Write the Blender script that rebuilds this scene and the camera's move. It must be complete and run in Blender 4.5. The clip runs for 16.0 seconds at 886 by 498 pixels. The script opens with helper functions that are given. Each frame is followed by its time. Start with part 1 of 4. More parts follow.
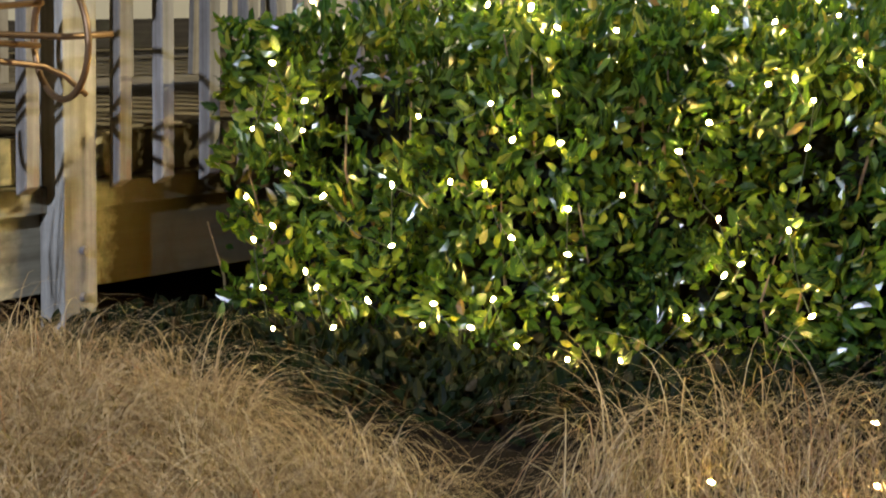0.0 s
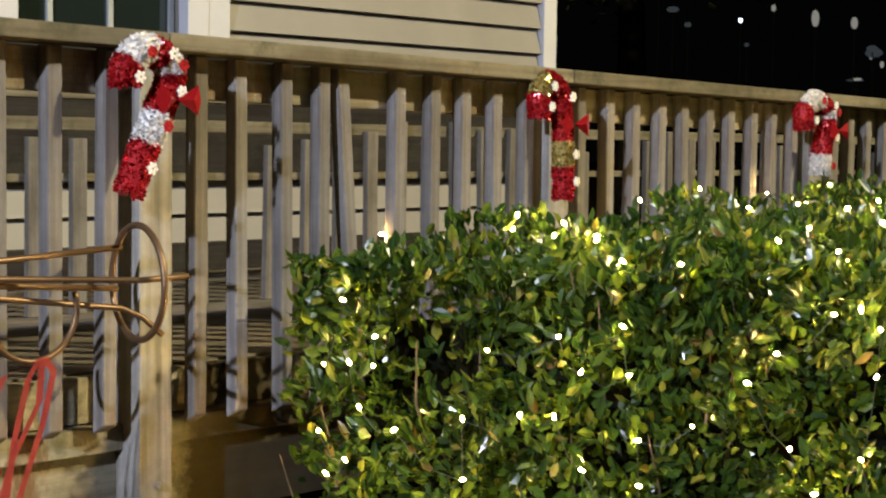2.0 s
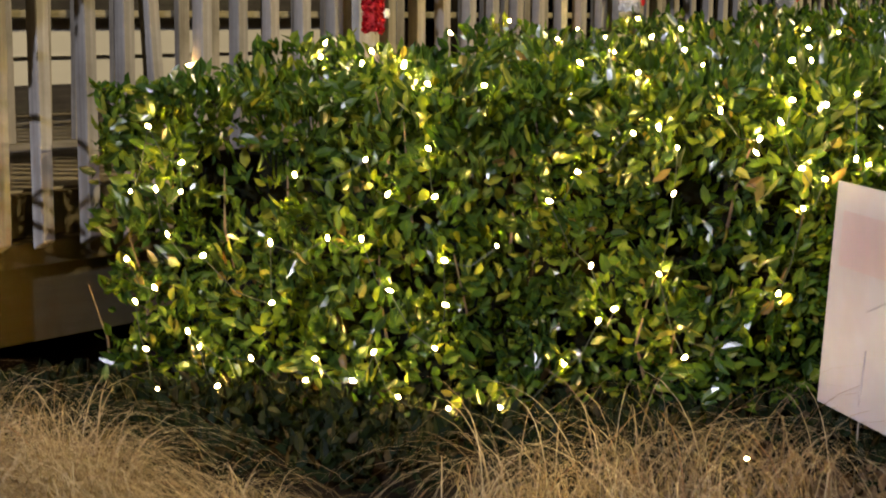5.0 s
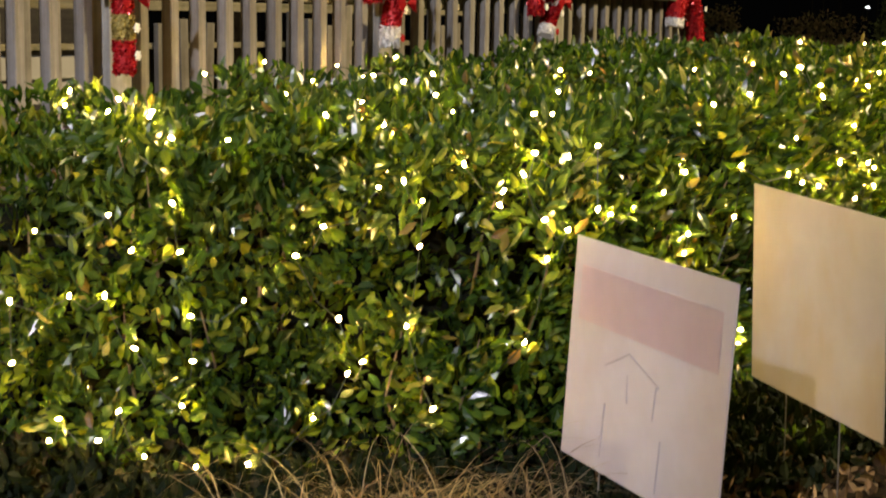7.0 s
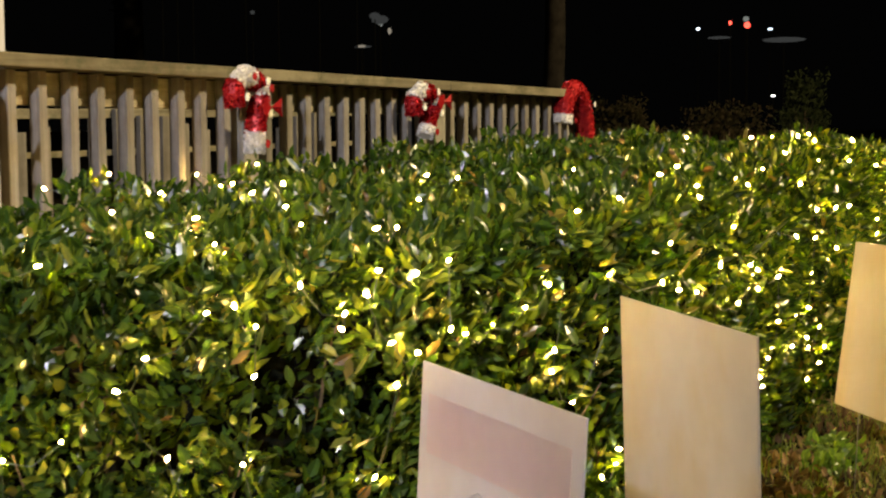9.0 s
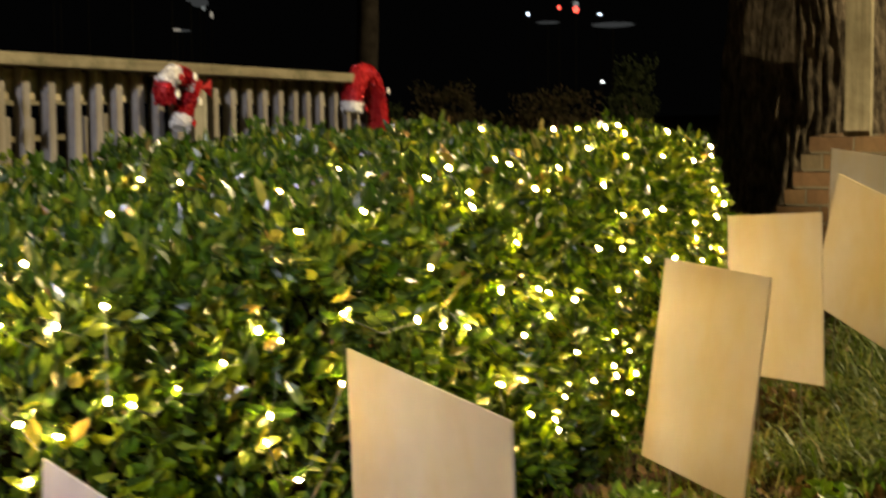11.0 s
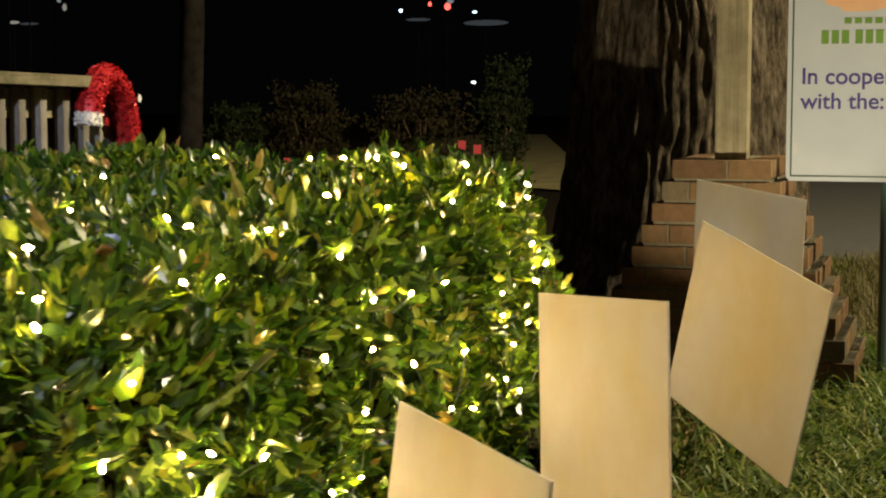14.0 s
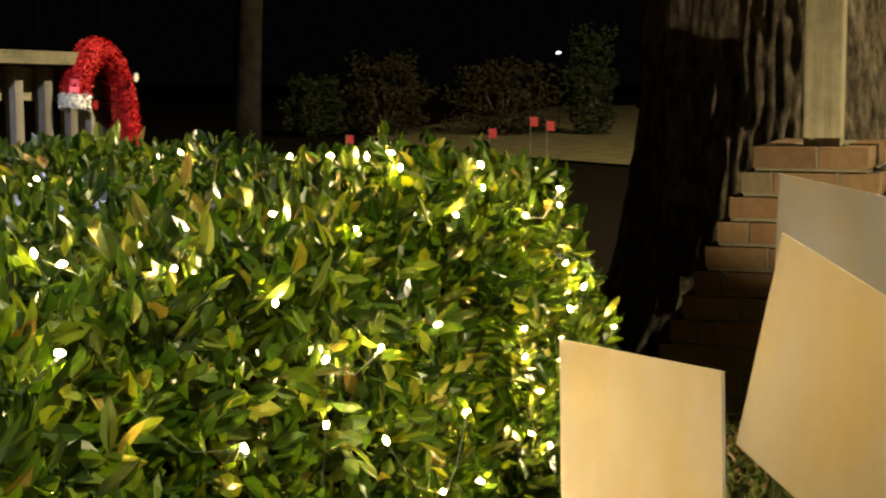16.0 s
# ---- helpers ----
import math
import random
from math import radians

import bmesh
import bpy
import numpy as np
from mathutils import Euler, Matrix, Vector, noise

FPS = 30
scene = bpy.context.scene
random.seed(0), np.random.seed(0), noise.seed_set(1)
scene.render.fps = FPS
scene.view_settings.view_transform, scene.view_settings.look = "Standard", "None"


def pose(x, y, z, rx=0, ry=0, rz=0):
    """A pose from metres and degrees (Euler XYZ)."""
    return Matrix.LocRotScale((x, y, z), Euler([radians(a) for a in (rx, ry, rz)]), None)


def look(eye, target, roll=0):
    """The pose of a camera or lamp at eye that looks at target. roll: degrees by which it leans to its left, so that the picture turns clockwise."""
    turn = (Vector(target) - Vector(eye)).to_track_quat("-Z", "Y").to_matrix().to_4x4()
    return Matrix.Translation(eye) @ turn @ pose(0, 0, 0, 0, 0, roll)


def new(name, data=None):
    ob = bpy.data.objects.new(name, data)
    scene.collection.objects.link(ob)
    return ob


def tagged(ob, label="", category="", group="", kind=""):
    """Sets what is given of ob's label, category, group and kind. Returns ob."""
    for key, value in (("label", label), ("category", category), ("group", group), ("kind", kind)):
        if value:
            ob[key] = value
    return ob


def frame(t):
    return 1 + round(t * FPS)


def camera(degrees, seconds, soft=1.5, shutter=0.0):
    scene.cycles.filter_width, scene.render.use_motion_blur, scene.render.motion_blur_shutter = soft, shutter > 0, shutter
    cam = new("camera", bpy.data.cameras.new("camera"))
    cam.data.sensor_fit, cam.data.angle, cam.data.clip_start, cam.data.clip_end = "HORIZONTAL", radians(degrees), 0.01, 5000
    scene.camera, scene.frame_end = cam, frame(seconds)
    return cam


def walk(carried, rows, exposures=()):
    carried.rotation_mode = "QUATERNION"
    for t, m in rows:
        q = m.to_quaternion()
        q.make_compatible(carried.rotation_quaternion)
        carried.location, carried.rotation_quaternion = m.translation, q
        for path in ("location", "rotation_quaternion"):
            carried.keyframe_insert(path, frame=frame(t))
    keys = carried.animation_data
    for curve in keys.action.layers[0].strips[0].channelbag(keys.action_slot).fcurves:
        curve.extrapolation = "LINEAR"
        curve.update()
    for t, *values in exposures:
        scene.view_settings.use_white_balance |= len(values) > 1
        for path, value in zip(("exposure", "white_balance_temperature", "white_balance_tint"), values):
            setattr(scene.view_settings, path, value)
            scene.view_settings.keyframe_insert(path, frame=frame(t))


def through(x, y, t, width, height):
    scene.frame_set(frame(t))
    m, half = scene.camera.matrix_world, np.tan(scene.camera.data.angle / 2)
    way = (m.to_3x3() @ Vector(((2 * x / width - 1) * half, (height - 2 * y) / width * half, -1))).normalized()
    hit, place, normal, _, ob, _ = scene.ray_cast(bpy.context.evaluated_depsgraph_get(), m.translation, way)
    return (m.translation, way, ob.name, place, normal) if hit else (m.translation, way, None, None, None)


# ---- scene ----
cam = camera(30.01, 16.0, soft=2.0, shutter=0.4)
PATH = [
    (0, (0.943, 1.248, 0.912), (2.447, 2.518, 0.554), 1.9),
    (0.5, (0.953, 1.243, 0.950), (2.461, 2.518, 0.630), 1.3),
    (1, (0.949, 1.255, 0.957), (2.468, 2.527, 0.688), 1.1),
    (1.5, (0.937, 1.257, 0.986), (2.448, 2.554, 0.804), 1.1),
    (2, (0.921, 1.224, 0.998), (2.385, 2.581, 0.873), 0.7),
    (2.5, (0.929, 1.204, 0.995), (2.380, 2.577, 0.899), 0.2),
    (3, (0.928, 1.210, 0.992), (2.377, 2.585, 0.903), 0.2),
    (3.5, (0.952, 1.210, 0.980), (2.440, 2.541, 0.865), 0.3),
    (3.7, (0.960, 1.221, 0.975), (2.491, 2.501, 0.843), 0.3),
    (5.8, (0.916, 1.139, 0.899), (2.517, 2.284, 0.548), 1.0),
    (6, (0.919, 1.144, 0.903), (2.547, 2.250, 0.551), 1.2),
    (6.5, (0.902, 1.231, 0.939), (2.633, 2.180, 0.615), 1.6),
    (7, (0.997, 1.105, 1.016), (2.722, 2.080, 0.739), 0.8),
    (7.5, (1.061, 1.124, 1.029), (2.807, 2.068, 0.788), 0.5),
    (8, (1.096, 1.115, 1.038), (2.854, 2.048, 0.838), 0.0),
    (8.5, (1.198, 1.105, 1.041), (2.965, 2.025, 0.858), -0.3),
    (8.7, (1.252, 1.097, 1.040), (3.023, 2.011, 0.864), -0.4),
    (10.8, (2.114, 1.242, 1.051), (3.968, 1.980, 0.921), -0.7),
    (11, (2.250, 1.256, 1.045), (4.107, 1.976, 0.863), -0.5),
    (11.3, (2.434, 1.293, 1.044), (4.309, 1.947, 0.804), -0.5),
    (11.6, (2.634, 1.351, 1.055), (4.545, 1.895, 0.826), -0.3),
    (12, (2.828, 1.376, 1.077), (4.760, 1.856, 0.886), -0.5),
    (12.5, (3.113, 1.356, 1.085), (5.037, 1.876, 0.924), -0.6),
    (13, (3.333, 1.386, 1.074), (5.243, 1.957, 0.904), -0.5),
    (13.5, (3.571, 1.444, 1.090), (5.475, 2.031, 0.914), -0.2),
    (14, (3.824, 1.427, 1.088), (5.726, 2.017, 0.903), 0.0),
    (14.5, (4.072, 1.386, 1.088), (5.967, 1.992, 0.881), 0.6),
    (15, (4.287, 1.450, 1.089), (6.179, 2.059, 0.867), 0.9),
    (15.5, (4.471, 1.520, 1.101), (6.359, 2.140, 0.876), 0.6),
    (16, (4.613, 1.512, 1.111), (6.476, 2.207, 0.890), -0.2),
]
walk(cam, [(t, look(eye, target, roll)) for t, eye, target, roll in PATH], [(0, 1.56, 6100, -2), (3.5, 1.50, 6500, 3), (8.5, 1.52, 7400, 3), (11, 1.50, 7200, 3), (13, 1.52, 6300, 2), (16, 1.63, 6800, 1)])

# ---- world, lamps ----
world = bpy.data.worlds.new("night")
world.use_nodes = True
scene.world = world
world.node_tree.nodes["Background"].inputs["Color"].default_value = (0.5, 0.5, 0.55, 1)
world.node_tree.nodes["Background"].inputs["Strength"].default_value = 0.0006


def lamp(name, kind, place, aim, watts, colour, size, spread=None):
    data = bpy.data.lights.new(name, kind)
    data.energy, data.color = watts, colour
    if kind == "SPOT":
        data.shadow_soft_size, data.spot_size, data.spot_blend = size, radians(spread), 0.5
    else:
        data.shadow_soft_size = size
    ob = new(name, data)
    ob.matrix_world = look(place, aim)
    return ob


# two street lamps behind the camera, one cool and one warm
lamp("street_light_cool", "SPOT", (-4.5, 1.2, 4.0), (2.5, 4.25, 0.65), 1430, (0.78, 0.78, 1.0), 0.10, 38)
lamp("street_light_warm", "POINT", (11.0, -6.0, 9.5), (5, 3, 0), 5200, (1.0, 0.79, 0.48), 0.12)
# the small ground spotlight of the notice board
lamp("ground_spotlight", "SPOT", (8.35, 1.58, 0.24), (10.5, 2.5, 1.95), 65, (1.0, 0.80, 0.52), 0.02, 62)

# ---- helpers ----
rng = np.random.default_rng(7)


def mesh_of(name, verts, faces, material, smooth=False):
    me = bpy.data.meshes.new(name)
    me.from_pydata([tuple(v) for v in verts], [], [tuple(f) for f in faces])
    me.materials.append(material)
    if smooth:
        me.shade_smooth()
    return me


def finish(bm, name, material, smooth=False):
    me = bpy.data.meshes.new(name)
    bm.normal_update()
    bm.to_mesh(me)
    bm.free()
    me.materials.append(material)
    if smooth:
        me.shade_smooth()
    return me


def part(name, bm, material, parent=None, label="", smooth=False):
    """One mesh object under a thing; bm is a bmesh or a ready mesh."""
    me = bm if isinstance(bm, bpy.types.Mesh) else finish(bm, name, material, smooth)
    ob = new(name, me)
    if parent is not None:
        ob.parent = parent
    if label:
        ob["label"] = label
    return ob


def box(bm, x0, x1, y0, y1, z0, z1, bevel=0.0, m=None):
    size = (x1 - x0, y1 - y0, z1 - z0)
    mat = Matrix.Translation(((x0 + x1) / 2, (y0 + y1) / 2, (z0 + z1) / 2)) @ Matrix.Diagonal((*size, 1))
    if m is not None:
        mat = m @ mat
    made = bmesh.ops.create_cube(bm, size=1, matrix=mat)["verts"]
    if bevel:
        edges = {e for v in made for e in v.link_edges}
        bmesh.ops.bevel(bm, geom=list(edges), offset=bevel, segments=2, affect="EDGES", profile=0.6)
    return bm


def new_box(*args, **kw):
    return box(bmesh.new(), *args, **kw)


def tube(bm, points, radius, sides=8, caps=True):
    """A round tube along points; radius a number or one for each point."""
    points = [Vector(p) for p in points]
    rad = radius if isinstance(radius, (list, tuple)) else [radius] * len(points)
    rings, ref = [], None
    for n, p in enumerate(points):
        ahead = (points[min(n + 1, len(points) - 1)] - points[max(n - 1, 0)]).normalized()
        if ref is None:
            ref = ahead.orthogonal().normalized()
        ref = (ref - ahead * ref.dot(ahead)).normalized()
        side = ahead.cross(ref)
        rings.append([bm.verts.new(p + rad[n] * (math.cos(a) * ref + math.sin(a) * side)) for a in (2 * math.pi * k / sides for k in range(sides))])
    for a, b in zip(rings, rings[1:]):
        for k in range(sides):
            bm.faces.new((a[k], a[(k + 1) % sides], b[(k + 1) % sides], b[k]))
    if caps:
        bm.faces.new(rings[0][::-1])
        bm.faces.new(rings[-1])
    return bm


def empty(name, place=(0, 0, 0)):
    ob = new(name)
    ob.location = place
    return ob


# ---- materials ----
def material(name, rough=0.6, metal=0.0, spec=0.5):
    m = bpy.data.materials.new(name)
    m.use_nodes = True
    b = m.node_tree.nodes["Principled BSDF"]
    b.inputs["Roughness"].default_value, b.inputs["Metallic"].default_value = rough, metal
    b.inputs["Specular IOR Level"].default_value = spec
    return m, m.node_tree, b


def node(nt, kind, **values):
    n = nt.nodes.new(kind)
    for k, v in values.items():
        n.inputs[k].default_value = v
    return n


def ramp(nt, fac, stops):
    n = nt.nodes.new("ShaderNodeValToRGB")
    while len(n.color_ramp.elements) < len(stops):
        n.color_ramp.elements.new(0.5)
    for e, (p, c) in zip(n.color_ramp.elements, stops):
        e.position, e.color = p, (*c, 1)
    nt.links.new(fac, n.inputs[0])
    return n.outputs["Color"]


def coords(nt, scale=(1, 1, 1)):
    tc = nt.nodes.new("ShaderNodeTexCoord")
    mp = node(nt, "ShaderNodeMapping", Scale=scale)
    nt.links.new(tc.outputs["Object"], mp.inputs["Vector"])
    return mp.outputs["Vector"]


def noise_of(nt, vec, scale, detail=5, rough=0.6):
    n = node(nt, "ShaderNodeTexNoise", Scale=scale, Detail=detail, Roughness=rough)
    nt.links.new(vec, n.inputs["Vector"])
    return n.outputs["Fac"]


def mixed(nt, kind, fac, a, b):
    n = nt.nodes.new("ShaderNodeMix")
    n.data_type, n.blend_type = "RGBA", kind
    for sock, v in ((n.inputs[0], fac), (n.inputs[6], a), (n.inputs[7], b)):
        if isinstance(v, bpy.types.NodeSocket):
            nt.links.new(v, sock)
        else:
            sock.default_value = v if isinstance(v, (int, float)) else (*v, 1)
    return n.outputs[2]


def bump(nt, b, height, strength, distance=0.01):
    n = node(nt, "ShaderNodeBump", Strength=strength, Distance=distance)
    nt.links.new(height, n.inputs["Height"])
    nt.links.new(n.outputs["Normal"], b.inputs["Normal"])


def rough_wood(name, light, dark, along="z", moss=0.0, rust=0.0):
    """Weathered timber with grain along one axis, dark stains and green algae."""
    m, nt, b = material(name, 0.85, spec=0.2)
    sc = {"x": (1.5, 40, 40), "z": (40, 40, 1.5), "y": (40, 1.5, 40)}[along]
    grain = noise_of(nt, coords(nt, sc), 1.0, 6)
    blot = noise_of(nt, coords(nt), 4.0, 6, 0.7)
    info = nt.nodes.new("ShaderNodeObjectInfo")
    c = ramp(nt, grain, [(0.3, dark), (0.62, light)])
    c = mixed(nt, "MULTIPLY", 0.6, c, ramp(nt, blot, [(0.35, (0.45, 0.42, 0.38)), (0.6, (1, 1, 1))]))
    c = mixed(nt, "MULTIPLY", 0.7, c, ramp(nt, info.outputs["Random"], [(0.0, (0.62, 0.6, 0.57)), (1.0, (1.1, 1.08, 1.05))]))
    if moss:
        mo = noise_of(nt, coords(nt, (3, 3, 3)), 2.2, 8, 0.75)
        c = mixed(nt, "MIX", ramp(nt, mo, [(0.5, (0, 0, 0)), (0.62, (moss,) * 3)]), c, (0.05, 0.055, 0.03))
    if rust:
        ru = noise_of(nt, coords(nt, (6, 6, 2)), 1.4, 7, 0.7)
        c = mixed(nt, "MIX", ramp(nt, ru, [(0.53, (0, 0, 0)), (0.62, (rust,) * 3)]), c, (0.12, 0.06, 0.022))
    nt.links.new(c, b.inputs["Base Color"])
    bump(nt, b, grain, 0.5, 0.004)
    return m


def plain(name, colour, rough=0.5, metal=0.0, vary=0.25, scale=8.0, relief=0.15, spec=0.5):
    m, nt, b = material(name, rough, metal, spec)
    n = noise_of(nt, coords(nt), scale, 6)
    c = ramp(nt, n, [(0.3, tuple(v * (1 - vary) for v in colour)), (0.7, tuple(min(1, v * (1 + vary * 0.5)) for v in colour))])
    nt.links.new(c, b.inputs["Base Color"])
    if relief:
        bump(nt, b, noise_of(nt, coords(nt), scale * 9, 3), relief, 0.003)
    return m


def leafy(name, stops, rough=0.3, through=0.2, spec=0.6):
    m, nt, b = material(name, rough, spec=spec)
    geo = nt.nodes.new("ShaderNodeNewGeometry")
    c = ramp(nt, geo.outputs["Random Per Island"], stops)
    c = mixed(nt, "MULTIPLY", 0.5, c, ramp(nt, noise_of(nt, coords(nt), 60, 3), [(0.3, (0.55, 0.6, 0.5)), (0.7, (1.1, 1.1, 1.0))]))
    nt.links.new(c, b.inputs["Base Color"])
    tr = nt.nodes.new("ShaderNodeBsdfTranslucent")
    nt.links.new(mixed(nt, "MULTIPLY", 1.0, c, (1.6, 1.9, 0.7)), tr.inputs["Color"])
    mix = nt.nodes.new("ShaderNodeMixShader")
    mix.inputs[0].default_value = through
    nt.links.new(b.outputs[0], mix.inputs[1])
    nt.links.new(tr.outputs[0], mix.inputs[2])
    nt.links.new(mix.outputs[0], nt.nodes["Material Output"].inputs["Surface"])
    return m


def glow(name, colour, strength):
    m = bpy.data.materials.new(name)
    m.use_nodes = True
    nt = m.node_tree
    nt.nodes.remove(nt.nodes["Principled BSDF"])
    e = node(nt, "ShaderNodeEmission", Color=(*colour, 1), Strength=strength)
    nt.links.new(e.outputs[0], nt.nodes["Material Output"].inputs["Surface"])
    return m


M_POST = rough_wood("weathered_post", (0.38, 0.375, 0.345), (0.21, 0.198, 0.17), "z", 0.15)
M_BAL = rough_wood("weathered_baluster", (0.275, 0.265, 0.25), (0.14, 0.128, 0.115), "z", 0.1, 0.5)
M_RAIL = rough_wood("weathered_rail", (0.21, 0.19, 0.13), (0.10, 0.085, 0.055), "x", 0.75)
M_SUB = rough_wood("pale_sub_rail", (0.40, 0.37, 0.29), (0.22, 0.19, 0.13), "x", 0.15, 0.6)
M_RIM = rough_wood("stained_deck_board", (0.40, 0.38, 0.28), (0.22, 0.20, 0.14), "x", 0.6, 0.85)
_nt = M_RIM.node_tree
_b = _nt.nodes["Principled BSDF"]
_old = _b.inputs["Base Color"].links[0].from_socket
_sep = _nt.nodes.new("ShaderNodeSeparateXYZ")
_nt.links.new(coords(_nt), _sep.inputs[0])
_add = _nt.nodes.new("ShaderNodeMath")
_nt.links.new(_sep.outputs["X"], _add.inputs[0])
_nz = _nt.nodes.new("ShaderNodeMath")
_nz.operation = "MULTIPLY"
_nz.inputs[1].default_value = 0.22
_nt.links.new(noise_of(_nt, coords(_nt), 9.0, 6, 0.65), _nz.inputs[0])
_nt.links.new(_nz.outputs[0], _add.inputs[1])
_sc = _nt.nodes.new("ShaderNodeMapRange")
_sc.inputs["From Min"].default_value, _sc.inputs["From Max"].default_value = 3.0, 5.0
_nt.links.new(_add.outputs[0], _sc.inputs["Value"])
# a wet dark-brown stain that begins just beyond the first post
_nt.links.new(mixed(_nt, "MIX", ramp(_nt, _sc.outputs[0], [(0.0, (0, 0, 0)), (0.215, (0, 0, 0)), (0.235, (0.93,) * 3), (0.85, (0.93,) * 3), (0.9, (0, 0, 0))]), _old, (0.045, 0.034, 0.014)), _b.inputs["Base Color"])
M_DECK = rough_wood("deck_plank", (0.22, 0.19, 0.15), (0.10, 0.09, 0.07), "x", 0.3)
M_SIDING = plain("vinyl_siding", (0.215, 0.203, 0.178), 0.55, vary=0.12, scale=3, relief=0.1)
M_TRIM = plain("white_trim", (0.52, 0.52, 0.54), 0.45, vary=0.06)
M_GLASS, _nt, _b = material("window_glass", 0.06, 0.0, 0.8)
_b.inputs["Base Color"].default_value = (0.012, 0.018, 0.016, 1)
M_BLIND = plain("dark_blind", (0.06, 0.07, 0.06), 0.6)
M_LEAF = leafy("laurel_leaf", [(0.0, (0.018, 0.038, 0.009)), (0.35, (0.032, 0.068, 0.012)), (0.65, (0.062, 0.11, 0.014)), (0.88, (0.125, 0.17, 0.02)), (0.98, (0.21, 0.21, 0.03)), (1.0, (0.18, 0.10, 0.04))], 0.27, 0.30, 0.6)
# near black: the shade deep inside the hedge is put into this colour
M_CORE = plain("hedge_depth_shade", (0.006, 0.007, 0.004), 1.0, vary=0.5, scale=30, spec=0.02)
M_TWIG = plain("hedge_twig", (0.13, 0.09, 0.055), 0.8, vary=0.4, scale=40)
M_DRY = leafy("dry_grass", [(0.0, (0.13, 0.08, 0.045)), (0.4, (0.26, 0.18, 0.105)), (0.75, (0.38, 0.285, 0.19)), (0.97, (0.50, 0.41, 0.30)), (1.0, (0.36, 0.13, 0.05))], 0.6, 0.2, 0.3)
M_LAWN = leafy("lawn_blade", [(0.0, (0.06, 0.085, 0.018)), (0.5, (0.12, 0.16, 0.035)), (0.85, (0.19, 0.2, 0.055)), (1.0, (0.28, 0.22, 0.10))], 0.55, 0.3, 0.25)
M_BULB = glow("warm_bulb", (1.0, 0.60, 0.20), 335.0)
M_WIRE = plain("green_wire", (0.012, 0.03, 0.014), 0.5, vary=0.2)


def sign_plastic(name, colour, stain):
    m, nt, b = material(name, 0.4, spec=0.35)
    vec = coords(nt)
    c = ramp(nt, noise_of(nt, coords(nt, (1, 1, 0.6)), 3.2, 5, 0.6), [(0.42, colour), (0.66, stain)])
    c = mixed(nt, "MULTIPLY", 0.5, c, ramp(nt, noise_of(nt, vec, 14, 5), [(0.3, (0.88, 0.87, 0.85)), (0.7, (1, 1, 1))]))
    nt.links.new(c, b.inputs["Base Color"])
    tr = nt.nodes.new("ShaderNodeBsdfTranslucent")
    nt.links.new(c, tr.inputs["Color"])
    mix = nt.nodes.new("ShaderNodeMixShader")
    mix.inputs[0].default_value = 0.46
    nt.links.new(b.outputs[0], mix.inputs[1])
    nt.links.new(tr.outputs[0], mix.inputs[2])
    nt.links.new(mix.outputs[0], nt.nodes["Material Output"].inputs["Surface"])
    return m


M_SIGN = sign_plastic("cream_sign_plastic", (0.60, 0.60, 0.64), (0.58, 0.53, 0.43))
M_SIGN_GREY = sign_plastic("grey_sign_plastic", (0.54, 0.55, 0.66), (0.50, 0.49, 0.55))
M_PRINT = sign_plastic("faded_pink_print", (0.56, 0.49, 0.58), (0.52, 0.46, 0.53))
M_WORN = sign_plastic("worn_grey_line", (0.47, 0.48, 0.58), (0.47, 0.47, 0.53))
M_STAKE = plain("galvanised_wire", (0.25, 0.25, 0.24), 0.5, 0.8, 0.2)
M_BRONZE = plain("bronze_wire", (0.17, 0.105, 0.055), 0.42, 0.7, 0.3)
M_RED = plain("red_ribbon", (0.42, 0.05, 0.05), 0.5, vary=0.3)
M_BARK, nt, b = material("bark", 0.9, spec=0.15)
_w = noise_of(nt, coords(nt, (30, 30, 9)), 1.0, 10, 0.75)
_c = ramp(nt, _w, [(0.38, (0.016, 0.012, 0.008)), (0.5, (0.10, 0.08, 0.058)), (0.66, (0.24, 0.20, 0.15))])
_c = mixed(nt, "MULTIPLY", 0.7, _c, ramp(nt, noise_of(nt, coords(nt), 4.5, 4), [(0.35, (0.4, 0.4, 0.38)), (0.65, (1.1, 1.05, 1.0))]))
nt.links.new(_c, b.inputs["Base Color"])
bump(nt, b, _w, 1.0, 0.05)
M_BRICK, nt, b = material("brick", 0.85, spec=0.2)
_i = nt.nodes.new("ShaderNodeObjectInfo")
_c = ramp(nt, _i.outputs["Random"], [(0, (0.085, 0.05, 0.026)), (0.4, (0.12, 0.068, 0.034)), (0.75, (0.13, 0.085, 0.042)), (0.9, (0.075, 0.072, 0.052)), (1, (0.11, 0.075, 0.045))])
_c = mixed(nt, "MULTIPLY", 0.6, _c, ramp(nt, noise_of(nt, coords(nt), 25, 6), [(0.3, (0.5, 0.5, 0.5)), (0.7, (1.1, 1.1, 1.1))]))
nt.links.new(_c, b.inputs["Base Color"])
bump(nt, b, noise_of(nt, coords(nt), 90, 4), 0.5, 0.004)
M_MORTAR = plain("mortar", (0.11, 0.095, 0.062), 0.95, vary=0.3, scale=30, relief=0.4)
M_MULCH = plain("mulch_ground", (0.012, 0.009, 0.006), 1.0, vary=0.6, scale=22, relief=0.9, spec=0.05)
M_PATH = plain("concrete_path", (0.09, 0.087, 0.08), 0.85, vary=0.3, scale=6, relief=0.4)
M_ROAD = plain("asphalt", (0.055, 0.055, 0.055), 0.85, vary=0.3, scale=12, relief=0.5)


